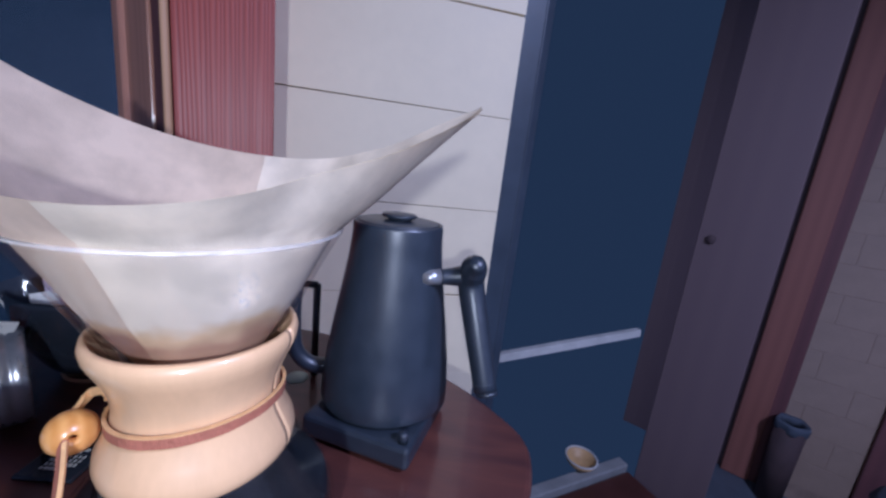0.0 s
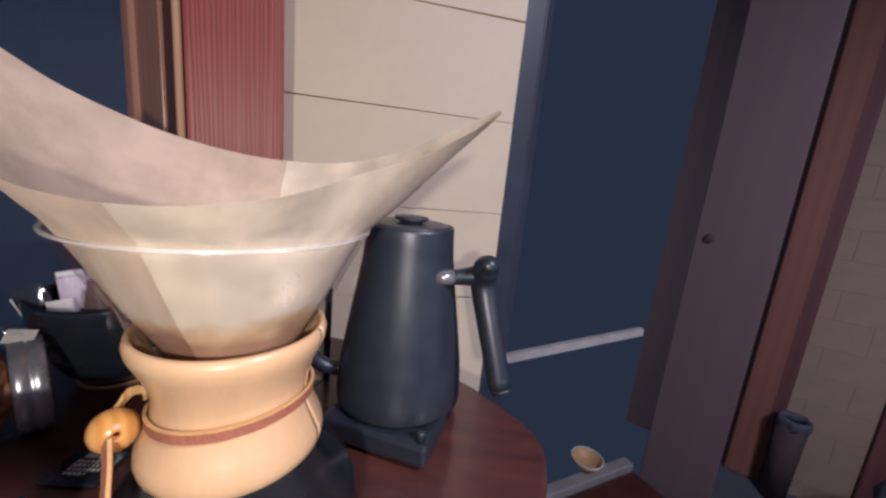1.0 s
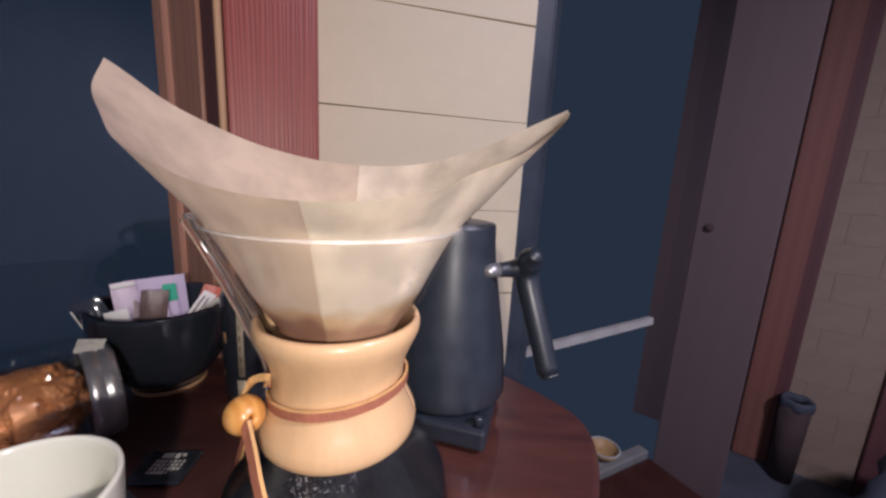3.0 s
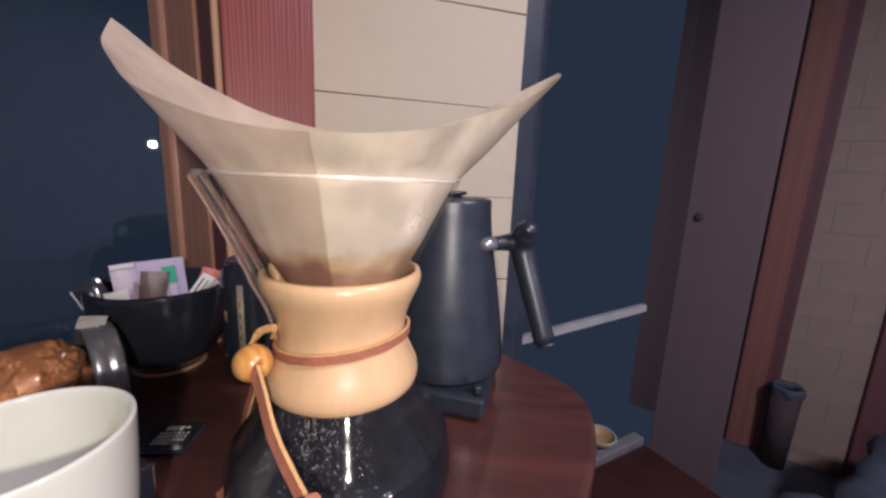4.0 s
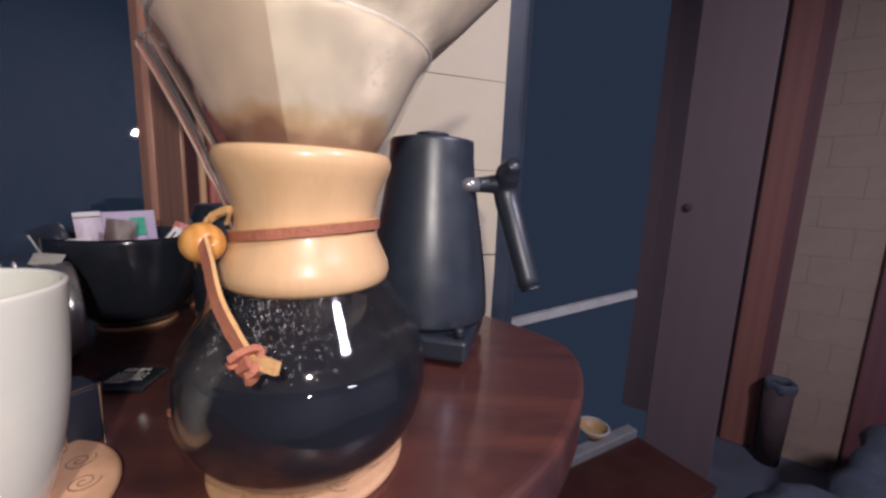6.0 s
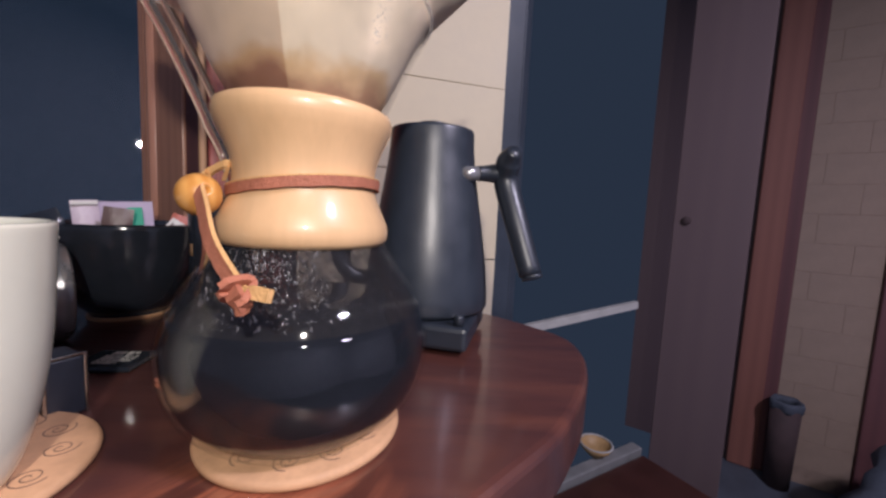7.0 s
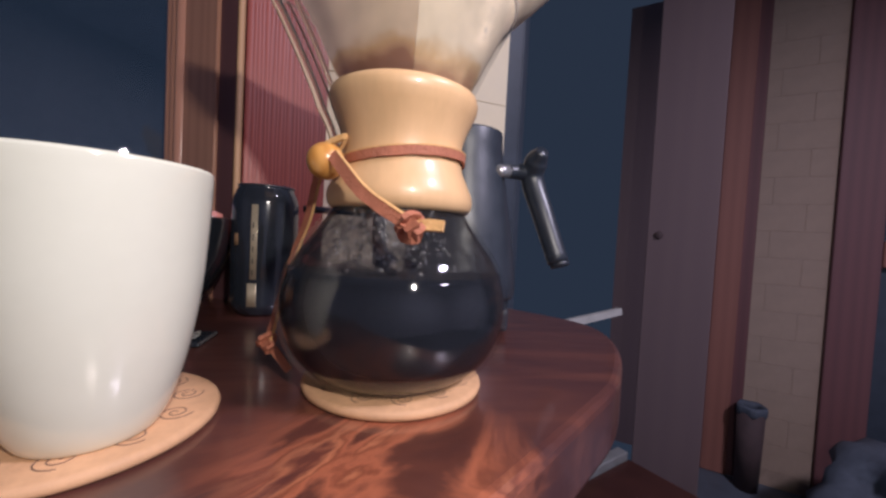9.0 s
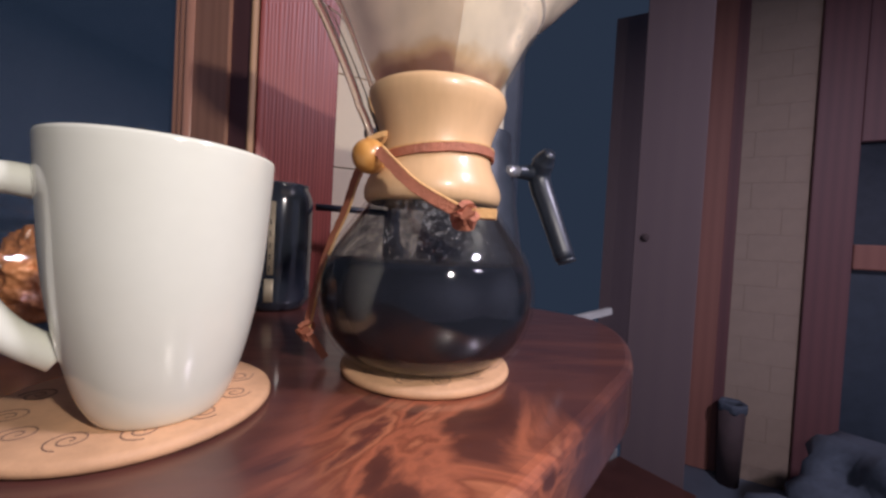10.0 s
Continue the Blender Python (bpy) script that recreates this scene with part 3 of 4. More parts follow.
# ---- coasters ----
def spiral(turns, r0, width):
    bm = bmesh.new()
    prev = None
    n = int(22 * turns)
    for i in range(n + 1):
        a = 2 * math.pi * turns * i / n
        r = r0 * (0.10 + 0.90 * i / n)
        c, s = math.cos(a), math.sin(a)
        q = [bm.verts.new(((r + k * width / 2) * c, (r + k * width / 2) * s, 0)) for k in (-1, 1)]
        if prev:
            bm.faces.new((prev[0], q[0], q[1], prev[1]))
        prev = q
    up = bmesh.ops.extrude_face_region(bm, geom=list(bm.faces))
    bmesh.ops.translate(bm, vec=(0, 0, 0.0003), verts=[v for v in up["geom"] if isinstance(v, bmesh.types.BMVert)])
    return bm


def coaster():
    ob = thing("coaster", "round pale wooden coaster with burnt spiral marks", "coaster", group="coasters on the table")
    part("disc", lathe([(0, 0), (0.0527, 0), (0.0547, 0.0012), (0.0552, 0.003), (0.0545, 0.0048), (0.0528, 0.006), (0, 0.006)], 96, closed=False), "cork", ob)
    first = None
    for k in range(12):
        a = 2 * math.pi * k / 12
        m = pose(0.0405 * math.cos(a), 0.0405 * math.sin(a), 0.0059, 0, 0, 40 + 360 * k / 12)
        if first is None:
            first = part("spiral_mark", spiral(1.9, 0.0072, 0.00055), "burn", ob, "burnt spiral line", False)
            first.matrix_basis = m
        else:
            c = new("spiral_mark", first.data)
            c.parent, c.matrix_basis = ob, m
    return ob


CX, CY = -0.0815, 0.2475
first_coaster = coaster()
first_coaster.matrix_basis = pose(CX + 0.001, CY - 0.0035, 0, 0, 0, 10)
MX, MY = -0.2015, 0.1715
copy_thing(first_coaster, pose(-0.2180, 0.1845, 0, 0, 0, 33))

# ---- carafe ----
BZ = 0.006
carafe = thing("coffee_carafe", "hourglass glass pour-over carafe with wooden collar, half full of coffee", "carafe", (CX, CY, 0))
outer = [(0.0, 0.0070), (0.0430, 0.0065), (0.0505, 0.0088), (0.0580, 0.0150), (0.0650, 0.0250), (0.0697, 0.0385), (0.0712, 0.0520),
         (0.0692, 0.0650), (0.0634, 0.0790), (0.0543, 0.0920), (0.0450, 0.1060), (0.0385, 0.1190), (0.0350, 0.1330), (0.0340, 0.1460),
         (0.0352, 0.1580), (0.0390, 0.1720), (0.0450, 0.1860), (0.0530, 0.2030), (0.0610, 0.2190), (0.0665, 0.2290)]
fine_outer = [(max(0.0, v.x), v.z) for v in smooth_curve([(r, 0, z) for r, z in outer], 4)]
SPOUT = radians(188)
def spout(a, r, z):
    """The pouring groove down one side of the neck."""
    if z < 0.118:
        return 0.0
    d = math.atan2(math.sin(a - SPOUT), math.cos(a - SPOUT))
    return 0.013 * min(1.0, (z - 0.118) / 0.05) * math.exp(-((d / 0.16) ** 2))
TH = 0.0022
inner = []
for i, (r, z) in enumerate(fine_outer):
    a, b = fine_outer[max(0, i - 1)], fine_outer[min(len(fine_outer) - 1, i + 1)]
    t = Vector((b[0] - a[0], b[1] - a[1])).normalized()
    inner.append((max(0.0, r - TH * t.y), z + TH * t.x))
inner[0] = (0.0, inner[1][1])
rim = [(0.0668, 0.2298), (0.0655, 0.2302), (0.0648, 0.2298)]
body = part("glass_body", lathe(fine_outer + rim + inner[::-1], 128, bulge=spout, closed=False), "glass", carafe, "clear glass, fogged with drops", shadow=False)

part("rim", lathe([(0.0654, 0.2300), (0.0662, 0.2296), (0.0668, 0.2300), (0.0670, 0.2306), (0.0666, 0.2311), (0.0660, 0.2312), (0.0654, 0.2308)], 128, bulge=spout), "rim", carafe, "thick glass rim, its highlight put in as pale glass", shadow=False)

def on_spout(da, out):
    pts = []
    for r, z in fine_outer:
        if z > 0.126:
            a = SPOUT + da
            q = r + spout(a, r, z) + out
            pts.append((q * math.cos(a), q * math.sin(a), z))
    return pts
part("spout_edge", tube(on_spout(0.0, 0.0), lambda s: 0.0024 + 0.0006 * s, 14), "wet_glass", carafe, "thick glass of the pouring spout", shadow=False)
part("spout_edge", tube(on_spout(0.17, -0.001), 0.0014, 12), "wet_glass", carafe, "", shadow=False)
part("spout_film", strip(on_spout(-0.10, -0.0030), lambda s: (0.15, 1, 0), 0.0042, 0.0006), "grounds", carafe, "thin brown coffee film in the spout", shadow=False)

LEVEL = 0.072
liquid = [(max(0.0, r - 0.0003), z + 0.0002) for r, z in inner if z < LEVEL - 0.001]
r_top = liquid[-1][0] - 0.0008
part("coffee", lathe([*liquid, (r_top + 0.0006, LEVEL), (0.0, LEVEL)], 96, closed=False), "coffee", carafe, "black coffee")

# near-black film: real mist, plus the dimness behind the glass put into its colour
part("dark_mist", lathe([(r - 0.0007, z) for r, z in inner if LEVEL - 0.001 < z < 0.116], 96, 170, 370, closed=False), "mist", carafe, "misted inside of the glass, darkened for the dim view through it", shadow=False)
# drops on the inside of the glass, thickest on the near side
rng = random.Random(4)
bm = bmesh.new()
prof = [(r, z) for r, z in inner if LEVEL < z < 0.112]
for k in range(520):
    a = radians(rng.choice((258, 263, 268, 274, 281, 240, 295)) + rng.gauss(0, 3.5))
    j = rng.random() ** 0.8 * (len(prof) - 1.01)
    i = int(j)
    r = prof[i][0] + (prof[i + 1][0] - prof[i][0]) * (j - i) - 0.0002
    z = prof[i][1] + (prof[i + 1][1] - prof[i][1]) * (j - i)
    s = rng.choice((0.0002, 0.0003, 0.0003, 0.0004, 0.0005))
    m = Matrix.Translation((r * math.cos(a), r * math.sin(a), z)) @ Matrix.Rotation(a, 4, "Z") @ Matrix.Diagonal((s * 0.6, s, s * rng.uniform(1, 2.2), 1))
    bmesh.ops.create_icosphere(bm, subdivisions=1, radius=1.0, matrix=m)
for k in range(55):
    a, z = radians(rng.gauss(323, 4)), rng.uniform(0.203, 0.221)
    r = next(r0 + (r1 - r0) * (z - z0) / (z1 - z0) for (r0, z0), (r1, z1) in zip(fine_outer[40:], fine_outer[41:]) if z0 <= z <= z1)
    s = rng.choice((0.0003, 0.0004, 0.0006))
    bmesh.ops.create_icosphere(bm, subdivisions=1, radius=s, matrix=Matrix.Translation((r * math.cos(a), r * math.sin(a), z)))
tagged(part("drops", bm, "drops", carafe, "small water drops", shadow=False), kind="stuff")

collar_profile = [(0.0375, 0.1085), (0.0425, 0.1085), (0.0448, 0.1115), (0.0456, 0.1160), (0.0448, 0.1215), (0.0418, 0.1290), (0.0386, 0.1370), (0.0371, 0.1450),
                  (0.0370, 0.1510), (0.0380, 0.1580), (0.0404, 0.1660), (0.0434, 0.1735), (0.0455, 0.1790), (0.0461, 0.1835), (0.0452, 0.1872), (0.0432, 0.1885),
                  (0.0420, 0.1860), (0.0385, 0.1740), (0.0358, 0.1600), (0.0348, 0.1470), (0.0356, 0.1330), (0.0385, 0.1205), (0.0392, 0.1140)]
collar_profile = [(r, 0.1075 + (z - 0.1085) * 0.89) for r, z in collar_profile]
for a0, a1 in ((198, 363), (5, 178)):
    bm = lathe(collar_profile, 48, a0, a1)
    part("wooden_collar", bm, "maple", carafe, "pale polished maple half collar")

# leather thong round the collar, through the bead, with two tails
BEAD = Vector((-0.1215 - CX, 0.2160 - CY, 0.1310))
loop = []
for k in range(49):
    a = radians(205 + 345 * k / 48)
    z = 0.1365 + 0.0050 * math.sin(a - radians(250))
    loop.append((0.0392 * math.cos(a), 0.0392 * math.sin(a), z))
part("strap", strip(loop, lambda s: (0, 0, 1), 0.0052, 0.0018), "leather", carafe, "red-brown leather thong", False)
part("strap_edge", strip([(x * 1.004, y * 1.004, z + 0.0028) for x, y, z in loop], lambda s: (0, 0, 1), 0.0007, 0.0017), "leather_edge", carafe, "pale cut leather edge", False)
bead = part("bead", lathe([(0.0018, -0.0098)] + [(0.0101 * math.sin(radians(a)), -0.0101 * math.cos(radians(a))) for a in range(18, 163, 9)] + [(0.0018, 0.0098)], 32), "bead", carafe, "round amber-stained wooden bead")
bead.matrix_basis = Matrix.Translation(BEAD) @ Vector((0.75, -0.6, 0.25)).to_track_quat("Z", "Y").to_matrix().to_4x4()
back_loop = smooth_curve([BEAD + Vector((-0.004, 0.006, 0.006)), BEAD + Vector((-0.002, 0.012, 0.012)), BEAD + Vector((0.008, 0.010, 0.016)), (0.0400 * math.cos(radians(205)), 0.0400 * math.sin(radians(205)), 0.1400)], 8)
part("strap_loop", strip(back_loop, lambda s: (0.2, 0.3, 1), 0.0040, 0.0018), "leather_edge", carafe, "pale leather loop behind the bead", False)
KN = Vector((-0.0735 - CX, 0.1635 - CY, 0.0965))
EN = Vector((-0.0605 - CX, 0.1575 - CY, 0.0975))
tail = smooth_curve([BEAD + Vector((0.005, -0.008, 0.002)), BEAD + Vector((0.012, -0.016, -0.006)), BEAD.lerp(KN, 0.55) + Vector((-0.001, -0.003, -0.001)), KN], 8)
part("strap_tail", strip(tail, lambda s: (0.3, 0.2, 0.9), 0.0058, 0.0020), "leather", carafe, "hanging leather thong end", False)
part("strap_edge", strip([p + Vector((0.0026, -0.0012, 0.0018)) for p in tail], lambda s: (0.5, -0.8, 0.1), 0.0012, 0.0016), "leather_edge", carafe, "pale cut leather edge", False)
def knot(at, size):
    pts = []
    for k in range(25):
        a = 2 * math.pi * k / 24
        pts.append(at + Vector((size * 0.75 * math.cos(a), size * 0.55 * math.sin(2 * a) - 0.001, size * 0.8 * math.sin(a))))
    bm = strip(pts, lambda s: (0.4, -0.5, 0.75), 0.0058, 0.0026)
    return join(bm, strip([at + Vector((-0.003, -0.001, 0.003)), at + Vector((0.001, -0.005, 0)), at + Vector((0.002, -0.001, -0.004))], lambda s: (0.7, -0.2, 0.5), 0.0058, 0.0022))
part("knot", knot(KN, 0.0052), "leather", carafe, "leather knot", False)
part("strap_tip", strip([KN, KN.lerp(EN, 0.5) + Vector((0, 0, 0.0008)), EN], lambda s: (0, 0.3, 0.9), 0.0046, 0.0022), "leather_edge", carafe, "", False)
KB, EB = Vector((-0.158 - CX, 0.243 - CY, 0.023)), Vector((-0.146 - CX, 0.246 - CY, 0.0045))
tail2 = smooth_curve([BEAD + Vector((-0.004, 0.006, -0.002)), Vector((-0.0500, -0.0130, 0.118)), Vector((-0.0570, 0.0000, 0.100)), Vector((-0.0660, 0.0080, 0.080)), Vector((-0.0735, 0.0070, 0.052)), KB], 8)
part("strap_tail", strip(tail2, lambda s: (0.7, -0.6, 0.1), 0.0050, 0.0020), "leather", carafe, "", False)
part("strap_edge", strip([p + Vector((0.0022, -0.0022, 0)) for p in tail2], lambda s: (0.5, -0.8, 0.1), 0.0012, 0.0014), "leather_edge", carafe, "", False)
part("knot", knot(KB, 0.0046), "leather", carafe, "leather knot", False)
part("strap_tip", strip([KB, KB.lerp(EB, 0.5), EB], lambda s: (0.9, 0.3, 0.2), 0.0046, 0.0020), "leather", carafe, "", False)

# ---- paper filter ----
APEX, SIDE = 0.118, 0.150
filt = thing("paper_filter", "square coffee filter paper opened to a cone, damp and brown below", "filter", (CX, CY, 0))
SEAM = radians(277)
def glass_radius(z):
    """Inner radius of the carafe at a height."""
    for (r0, z0), (r1, z1) in zip(inner[4:], inner[5:]):
        if z0 <= z <= z1:
            return r0 + (r1 - r0) * (z - z0) / max(1e-6, z1 - z0)
    return inner[-1][0]
def filter_point(a, s, off=0.0):
    """a: angle round the cone, s: 0 at the tip to 1 at the paper's edge."""
    f = ((a - SEAM) % math.pi) / 2
    right = math.cos(a - SEAM - math.pi / 2)
    length = SIDE / max(math.cos(f), math.sin(f)) + 0.002 * max(0.0, (right - 0.975) / 0.025)
    back = 0.5 * (1 - math.cos(a - SEAM))
    L = length * s
    peak = max(0.0, (L - 0.125) / 0.085)
    flare = (0.0225 if right > 0 else 0.0165) * peak**1.5
    turn = math.atan2(math.sin(a - SEAM), math.cos(a - SEAM))
    wav = (0.0020 * math.sin(a * 5 + 1.0) + 0.0012 * math.sin(a * 13 + 0.4)) * max(0.0, (L - 0.138) / 0.05)
    wav -= 0.0075 * math.exp(-(((turn - 0.85) / 0.30) ** 2)) * min(1.0, max(0.0, (L - 0.120) / 0.045))
    zc = APEX + 0.855 * L
    r = min(0.505 * L, glass_radius(zc) - 0.0012) if zc < 0.2325 else 0.505 * L - 0.0035 * math.exp(-(zc - 0.2325) / 0.010)
    r += flare + wav + off
    z = zc + 0.016 * back * max(0.0, s - 0.72) / 0.28 - (0.007 * peak * abs(right) if right > 0 else 0.0)
    a += 0.22 * peak * max(0.0, right) + 0.10 * peak * min(0.0, right)
    sq = 1.0 - 0.12 * min(1.0, peak)
    x, y = r * math.cos(a), r * math.sin(a)
    u = Vector((math.cos(SEAM), math.sin(SEAM)))
    d = x * u.x + y * u.y
    x, y = x + u.x * d * (sq - 1), y + u.y * d * (sq - 1)
    return (x, y, z)
def sheet(a0, a1, off, s0=0.18, s1=1.0, n=72, rows=22):
    bm = bmesh.new()
    grid = [[bm.verts.new(filter_point(a0 + (a1 - a0) * i / n, s0 + (s1 - s0) * j / rows, off)) for j in range(rows + 1)] for i in range(n + 1)]
    for i in range(n):
        for j in range(rows):
            bm.faces.new((grid[i][j], grid[i + 1][j], grid[i + 1][j + 1], grid[i][j + 1]))
    return bm
for nm, a0, a1, off, mt, lb in (("single_layer", SEAM - math.pi - 0.10, SEAM + 0.02, 0.0, "paper", "single damp sheet of paper"),
                                ("folded_layer", SEAM, SEAM + math.pi, -0.0009, "paper_fold", "three folded layers, lighter"),
                                ("outer_fold", SEAM, SEAM + math.pi - 0.14, 0.0006, "paper_fold", "outer folded layer")):
    part(nm, sheet(a0, a1, off), mt, filt, lb)
part("coffee_grounds", lathe([(0.0, 0.150), (0.014, 0.150), (0.0265, 0.172), (0.0345, 0.1885), (0.030, 0.1895), (0.012, 0.1875), (0.0, 0.187)], 48, closed=False), "grounds", filt, "wet coffee grounds")

# ---- mug ----
mug = thing("mug", "plain glossy white ceramic mug on a coaster", "mug", (MX, MY, 0.006))
mo = [(0.0, 0.0012), (0.019, 0.0012), (0.0205, 0.0), (0.0225, 0.0), (0.0250, 0.0022), (0.0290, 0.0100), (0.0335, 0.0240), (0.0375, 0.0420), (0.0404, 0.0620), (0.0420, 0.0820), (0.0430, 0.0980), (0.0435, 0.1085)]
mo = [(max(0, v.x) * 0.935, v.z) for v in smooth_curve([(r, 0, z) for r, z in mo], 4)]
mi = [(r - 0.0030, z) for r, z in mo if z > 0.012]
part("body", lathe([*mo, (0.0405, 0.1098), (0.0392, 0.1104), (0.0380, 0.1096), *mi[::-1], (0.018, 0.0055), (0.0, 0.005)], 96, closed=False), "mug", mug)
hd = Vector((-0.85, -0.53, 0))
hp = smooth_curve([hd * r + Vector((0, 0, z)) for r, z in ((0.0375, 0.0915), (0.0480, 0.0925), (0.0570, 0.0885), (0.0610, 0.0780), (0.0595, 0.0650), (0.0535, 0.0500), (0.0450, 0.0370), (0.0315, 0.0265))], 8)
bm = tube(hp, lambda s: 0.0050 + 0.0012 * abs(2 * s - 1), 18)
part("handle", bm, "mug", mug)

# ---- kettle on its base ----
KX, KY = -0.0185, 0.4350
kb = thing("heating_plate", "square black electric heating plate with a small dial", "heating plate", (KX, KY - 0.016, 0), -14)
part("plate", box((0.110, 0.110, 0.022), (0, 0, 0.016), 0.004), "black_plastic", kb, "", False)
for x in (-0.035, 0.035):
    for y in (-0.035, 0.035):
        foot = part("foot", lathe([(0, 0), (0.006, 0), (0.006, 0.006), (0, 0.006)], 12, closed=False), "black_plastic", kb)
        foot.matrix_basis = pose(x, y, 0)
dial = part("dial", lathe([(0, 0), (0.0046, 0), (0.0047, 0.008), (0.0042, 0.0095), (0, 0.0097)], 28, closed=False), "black_plastic", kb, "round black dial")
dial.matrix_basis = pose(0.0455, -0.0455, 0.027)
kp_scale = 1.02
kettle = thing("kettle", "matte black gooseneck kettle with a straight grip handle", "kettle", (KX, KY, 0.027))
kp = [(0.0, 0.0), (0.056, 0.0), (0.0625, 0.002), (0.0645, 0.006), (0.0640, 0.020), (0.0615, 0.046), (0.0560, 0.082), (0.0500, 0.118), (0.0452, 0.148), (0.0432, 0.168), (0.0426, 0.182), (0.0420, 0.1848), (0.0404, 0.1852), (0.0398, 0.1830), (0.0, 0.1830)]
part("kettle_body", lathe([(r * kp_scale, z) for r, z in kp], 96, closed=False), "black", kettle)
lid = part("lid", lathe([(0, 0.1830), (0.0386, 0.1830), (0.0390, 0.1852), (0.0378, 0.1860), (0.0, 0.1862)], 64, closed=False), "black", kettle)
part("lid_knob", lathe([(0, 0.1862), (0.0120, 0.1862), (0.0112, 0.1880), (0.0160, 0.1893), (0.0172, 0.1912), (0.0160, 0.1925), (0, 0.1930)], 40, closed=False), "black_plastic", lid, "flat round lid knob")
def rel(x, y, z):
    return Vector((x - KX, y - KY, z - 0.027))
ELB, TIP, HEND = rel(0.060, 0.421, 0.171), rel(0.061, 0.397, 0.190), rel(0.084, 0.390, 0.072)
J = Vector((0.0475 * math.cos(radians(-33)), 0.0475 * math.sin(radians(-33)), 0.141))
jd = (ELB - J).normalized()
part("ferrule", tube([J - jd * 0.010, J + jd * 0.008], 0.0072, 24), "cap_steel", kettle, "dull steel ferrule")
part("handle_arm", tube(smooth_curve([J + jd * 0.008, J.lerp(ELB, 0.45), J.lerp(ELB, 0.8), ELB], 6), lambda s: 0.0076 + 0.0090 * s**2.2, 24), "black_plastic", kettle)
GS = Vector((-0.0028, 0.0, 0.0))
grip = smooth_curve([TIP, TIP.lerp(ELB, 0.55) + GS * 0.7, ELB + (HEND - ELB) * 0.10 + GS * 1.3, ELB.lerp(HEND, 0.5) + GS, HEND + GS * 0.4], 8)
part("grip", tube(grip, lambda s: 0.0125 * min(1.0, 0.55 + 2.2 * s) - 0.0018 * max(0, s - 0.55) / 0.45, 28), "black_plastic", kettle, "black rounded grip")
part("grip_ring", tube([HEND.lerp(ELB, 0.07) + GS * 0.5, HEND.lerp(ELB, 0.06) + GS * 0.5], 0.0112, 28), "black", kettle)
part("grip_cap", tube([HEND, HEND + (HEND - ELB).normalized() * 0.004], 0.0100, 24), "black_plastic", kettle)
sd = Vector((-jd.x, -jd.y, 0)).normalized()
sp = smooth_curve([sd * r + Vector((0, 0, z)) for r, z in ((0.055, 0.030), (0.078, 0.034), (0.092, 0.052), (0.094, 0.090), (0.092, 0.130), (0.099, 0.156), (0.115, 0.168), (0.130, 0.166))], 8)
part("spout", tube(sp, lambda s: 0.0085 - 0.0040 * s, 18), "black", kettle, "thin gooseneck spout")


# ---- bowl of tea sachets ----
BX, BY = -0.349, 0.446
bowl = thing("bowl", "glossy black ceramic bowl filled with sachets", "bowl", (BX, BY, 0))
BS = 1.06
bo = [(v.x * BS, v.z * BS) for v in smooth_curve([(0.030, 0, 0.0), (0.034, 0, 0.001), (0.034, 0, 0.006), (0.046, 0, 0.020), (0.058, 0, 0.045), (0.0645, 0, 0.072), (0.0665, 0, 0.094)], 5)]
part("vessel", lathe([(0.0, 0.003), (0.028, 0.003), *bo, (0.0655 * BS, 0.0956 * BS), (0.0640 * BS, 0.0950 * BS), *[(r - 0.0035, z + 0.002) for r, z in bo[:9:-1]], (0.0, 0.016)], 72, closed=False), "gloss", bowl)
part("foot_ring", lathe([(0.0300, 0.0), (0.0372, 0.0), (0.0374, 0.0030), (0.0365, 0.0036), (0.0300, 0.0036)], 48), "cork", bowl, "unglazed pale foot ring")

def sachet(label, material, at, size, turn, tilt, lean, extra=()):
    """A flat crimped sachet with a slightly swollen middle; extra holds printed or folded parts."""
    ob = thing("sachet", label, "sachet", at, group="sachets in the bowl")
    ob.matrix_basis = pose(*at, tilt, lean, turn)
    w, h = size
    bm = bmesh.new()
    n = 8
    for side in (-1, 1):
        grid = [[bm.verts.new(((i / n - 0.5) * w, side * (0.0004 + 0.003 * max(0, math.sin(math.pi * i / n) * math.sin(math.pi * j / n)) ** 0.6 + 0.0005 * math.sin(i * 2.1 + j * 1.3)), j / n * h)) for j in range(n + 1)] for i in range(n + 1)]
        for i in range(n):
            for j in range(n):
                bm.faces.new((grid[i][j], grid[i + 1][j], grid[i + 1][j + 1], grid[i][j + 1]))
    part("pouch", bm, material, ob)
    for nm, mt, (ex, ez, ew, eh), lb in extra:
        part(nm, box((ew, 0.0012, eh), (ex, -0.0042, ez), 0.0003), mt, ob, lb, False)
    return ob
VD = Vector((-0.62, 0.785, 0.0))
VS = Vector((0.785, 0.62, 0.0))
def in_bowl(u, back, z):
    p = Vector((BX, BY, z)) + VS * u + VD * back
    return tuple(p)
TURN = 38
sachet("large pale lilac plastic sachet", "lilac", in_bowl(-0.004, 0.012, 0.052), (0.058, 0.072), TURN, -6, -3)
sachet("clear pale sachet with a crimped edge", "sachet", in_bowl(-0.030, 0.006, 0.050), (0.022, 0.074), TURN + 8, -4, -4, (("edge", "label", (0.0, 0.071, 0.021, 0.004), "pale crimped edge"),))
sachet("brown glossy sachet standing in front", "sachet_brown", in_bowl(-0.015, -0.020, 0.052), (0.025, 0.066), TURN - 4, -6, 7)
sachet("small cream paper sachet", "label", in_bowl(-0.036, -0.022, 0.056), (0.020, 0.044), TURN + 6, -14, -6)
sachet("thin lilac sachet bent over", "sachet", in_bowl(0.006, -0.016, 0.048), (0.010, 0.062), TURN, -10, -9)
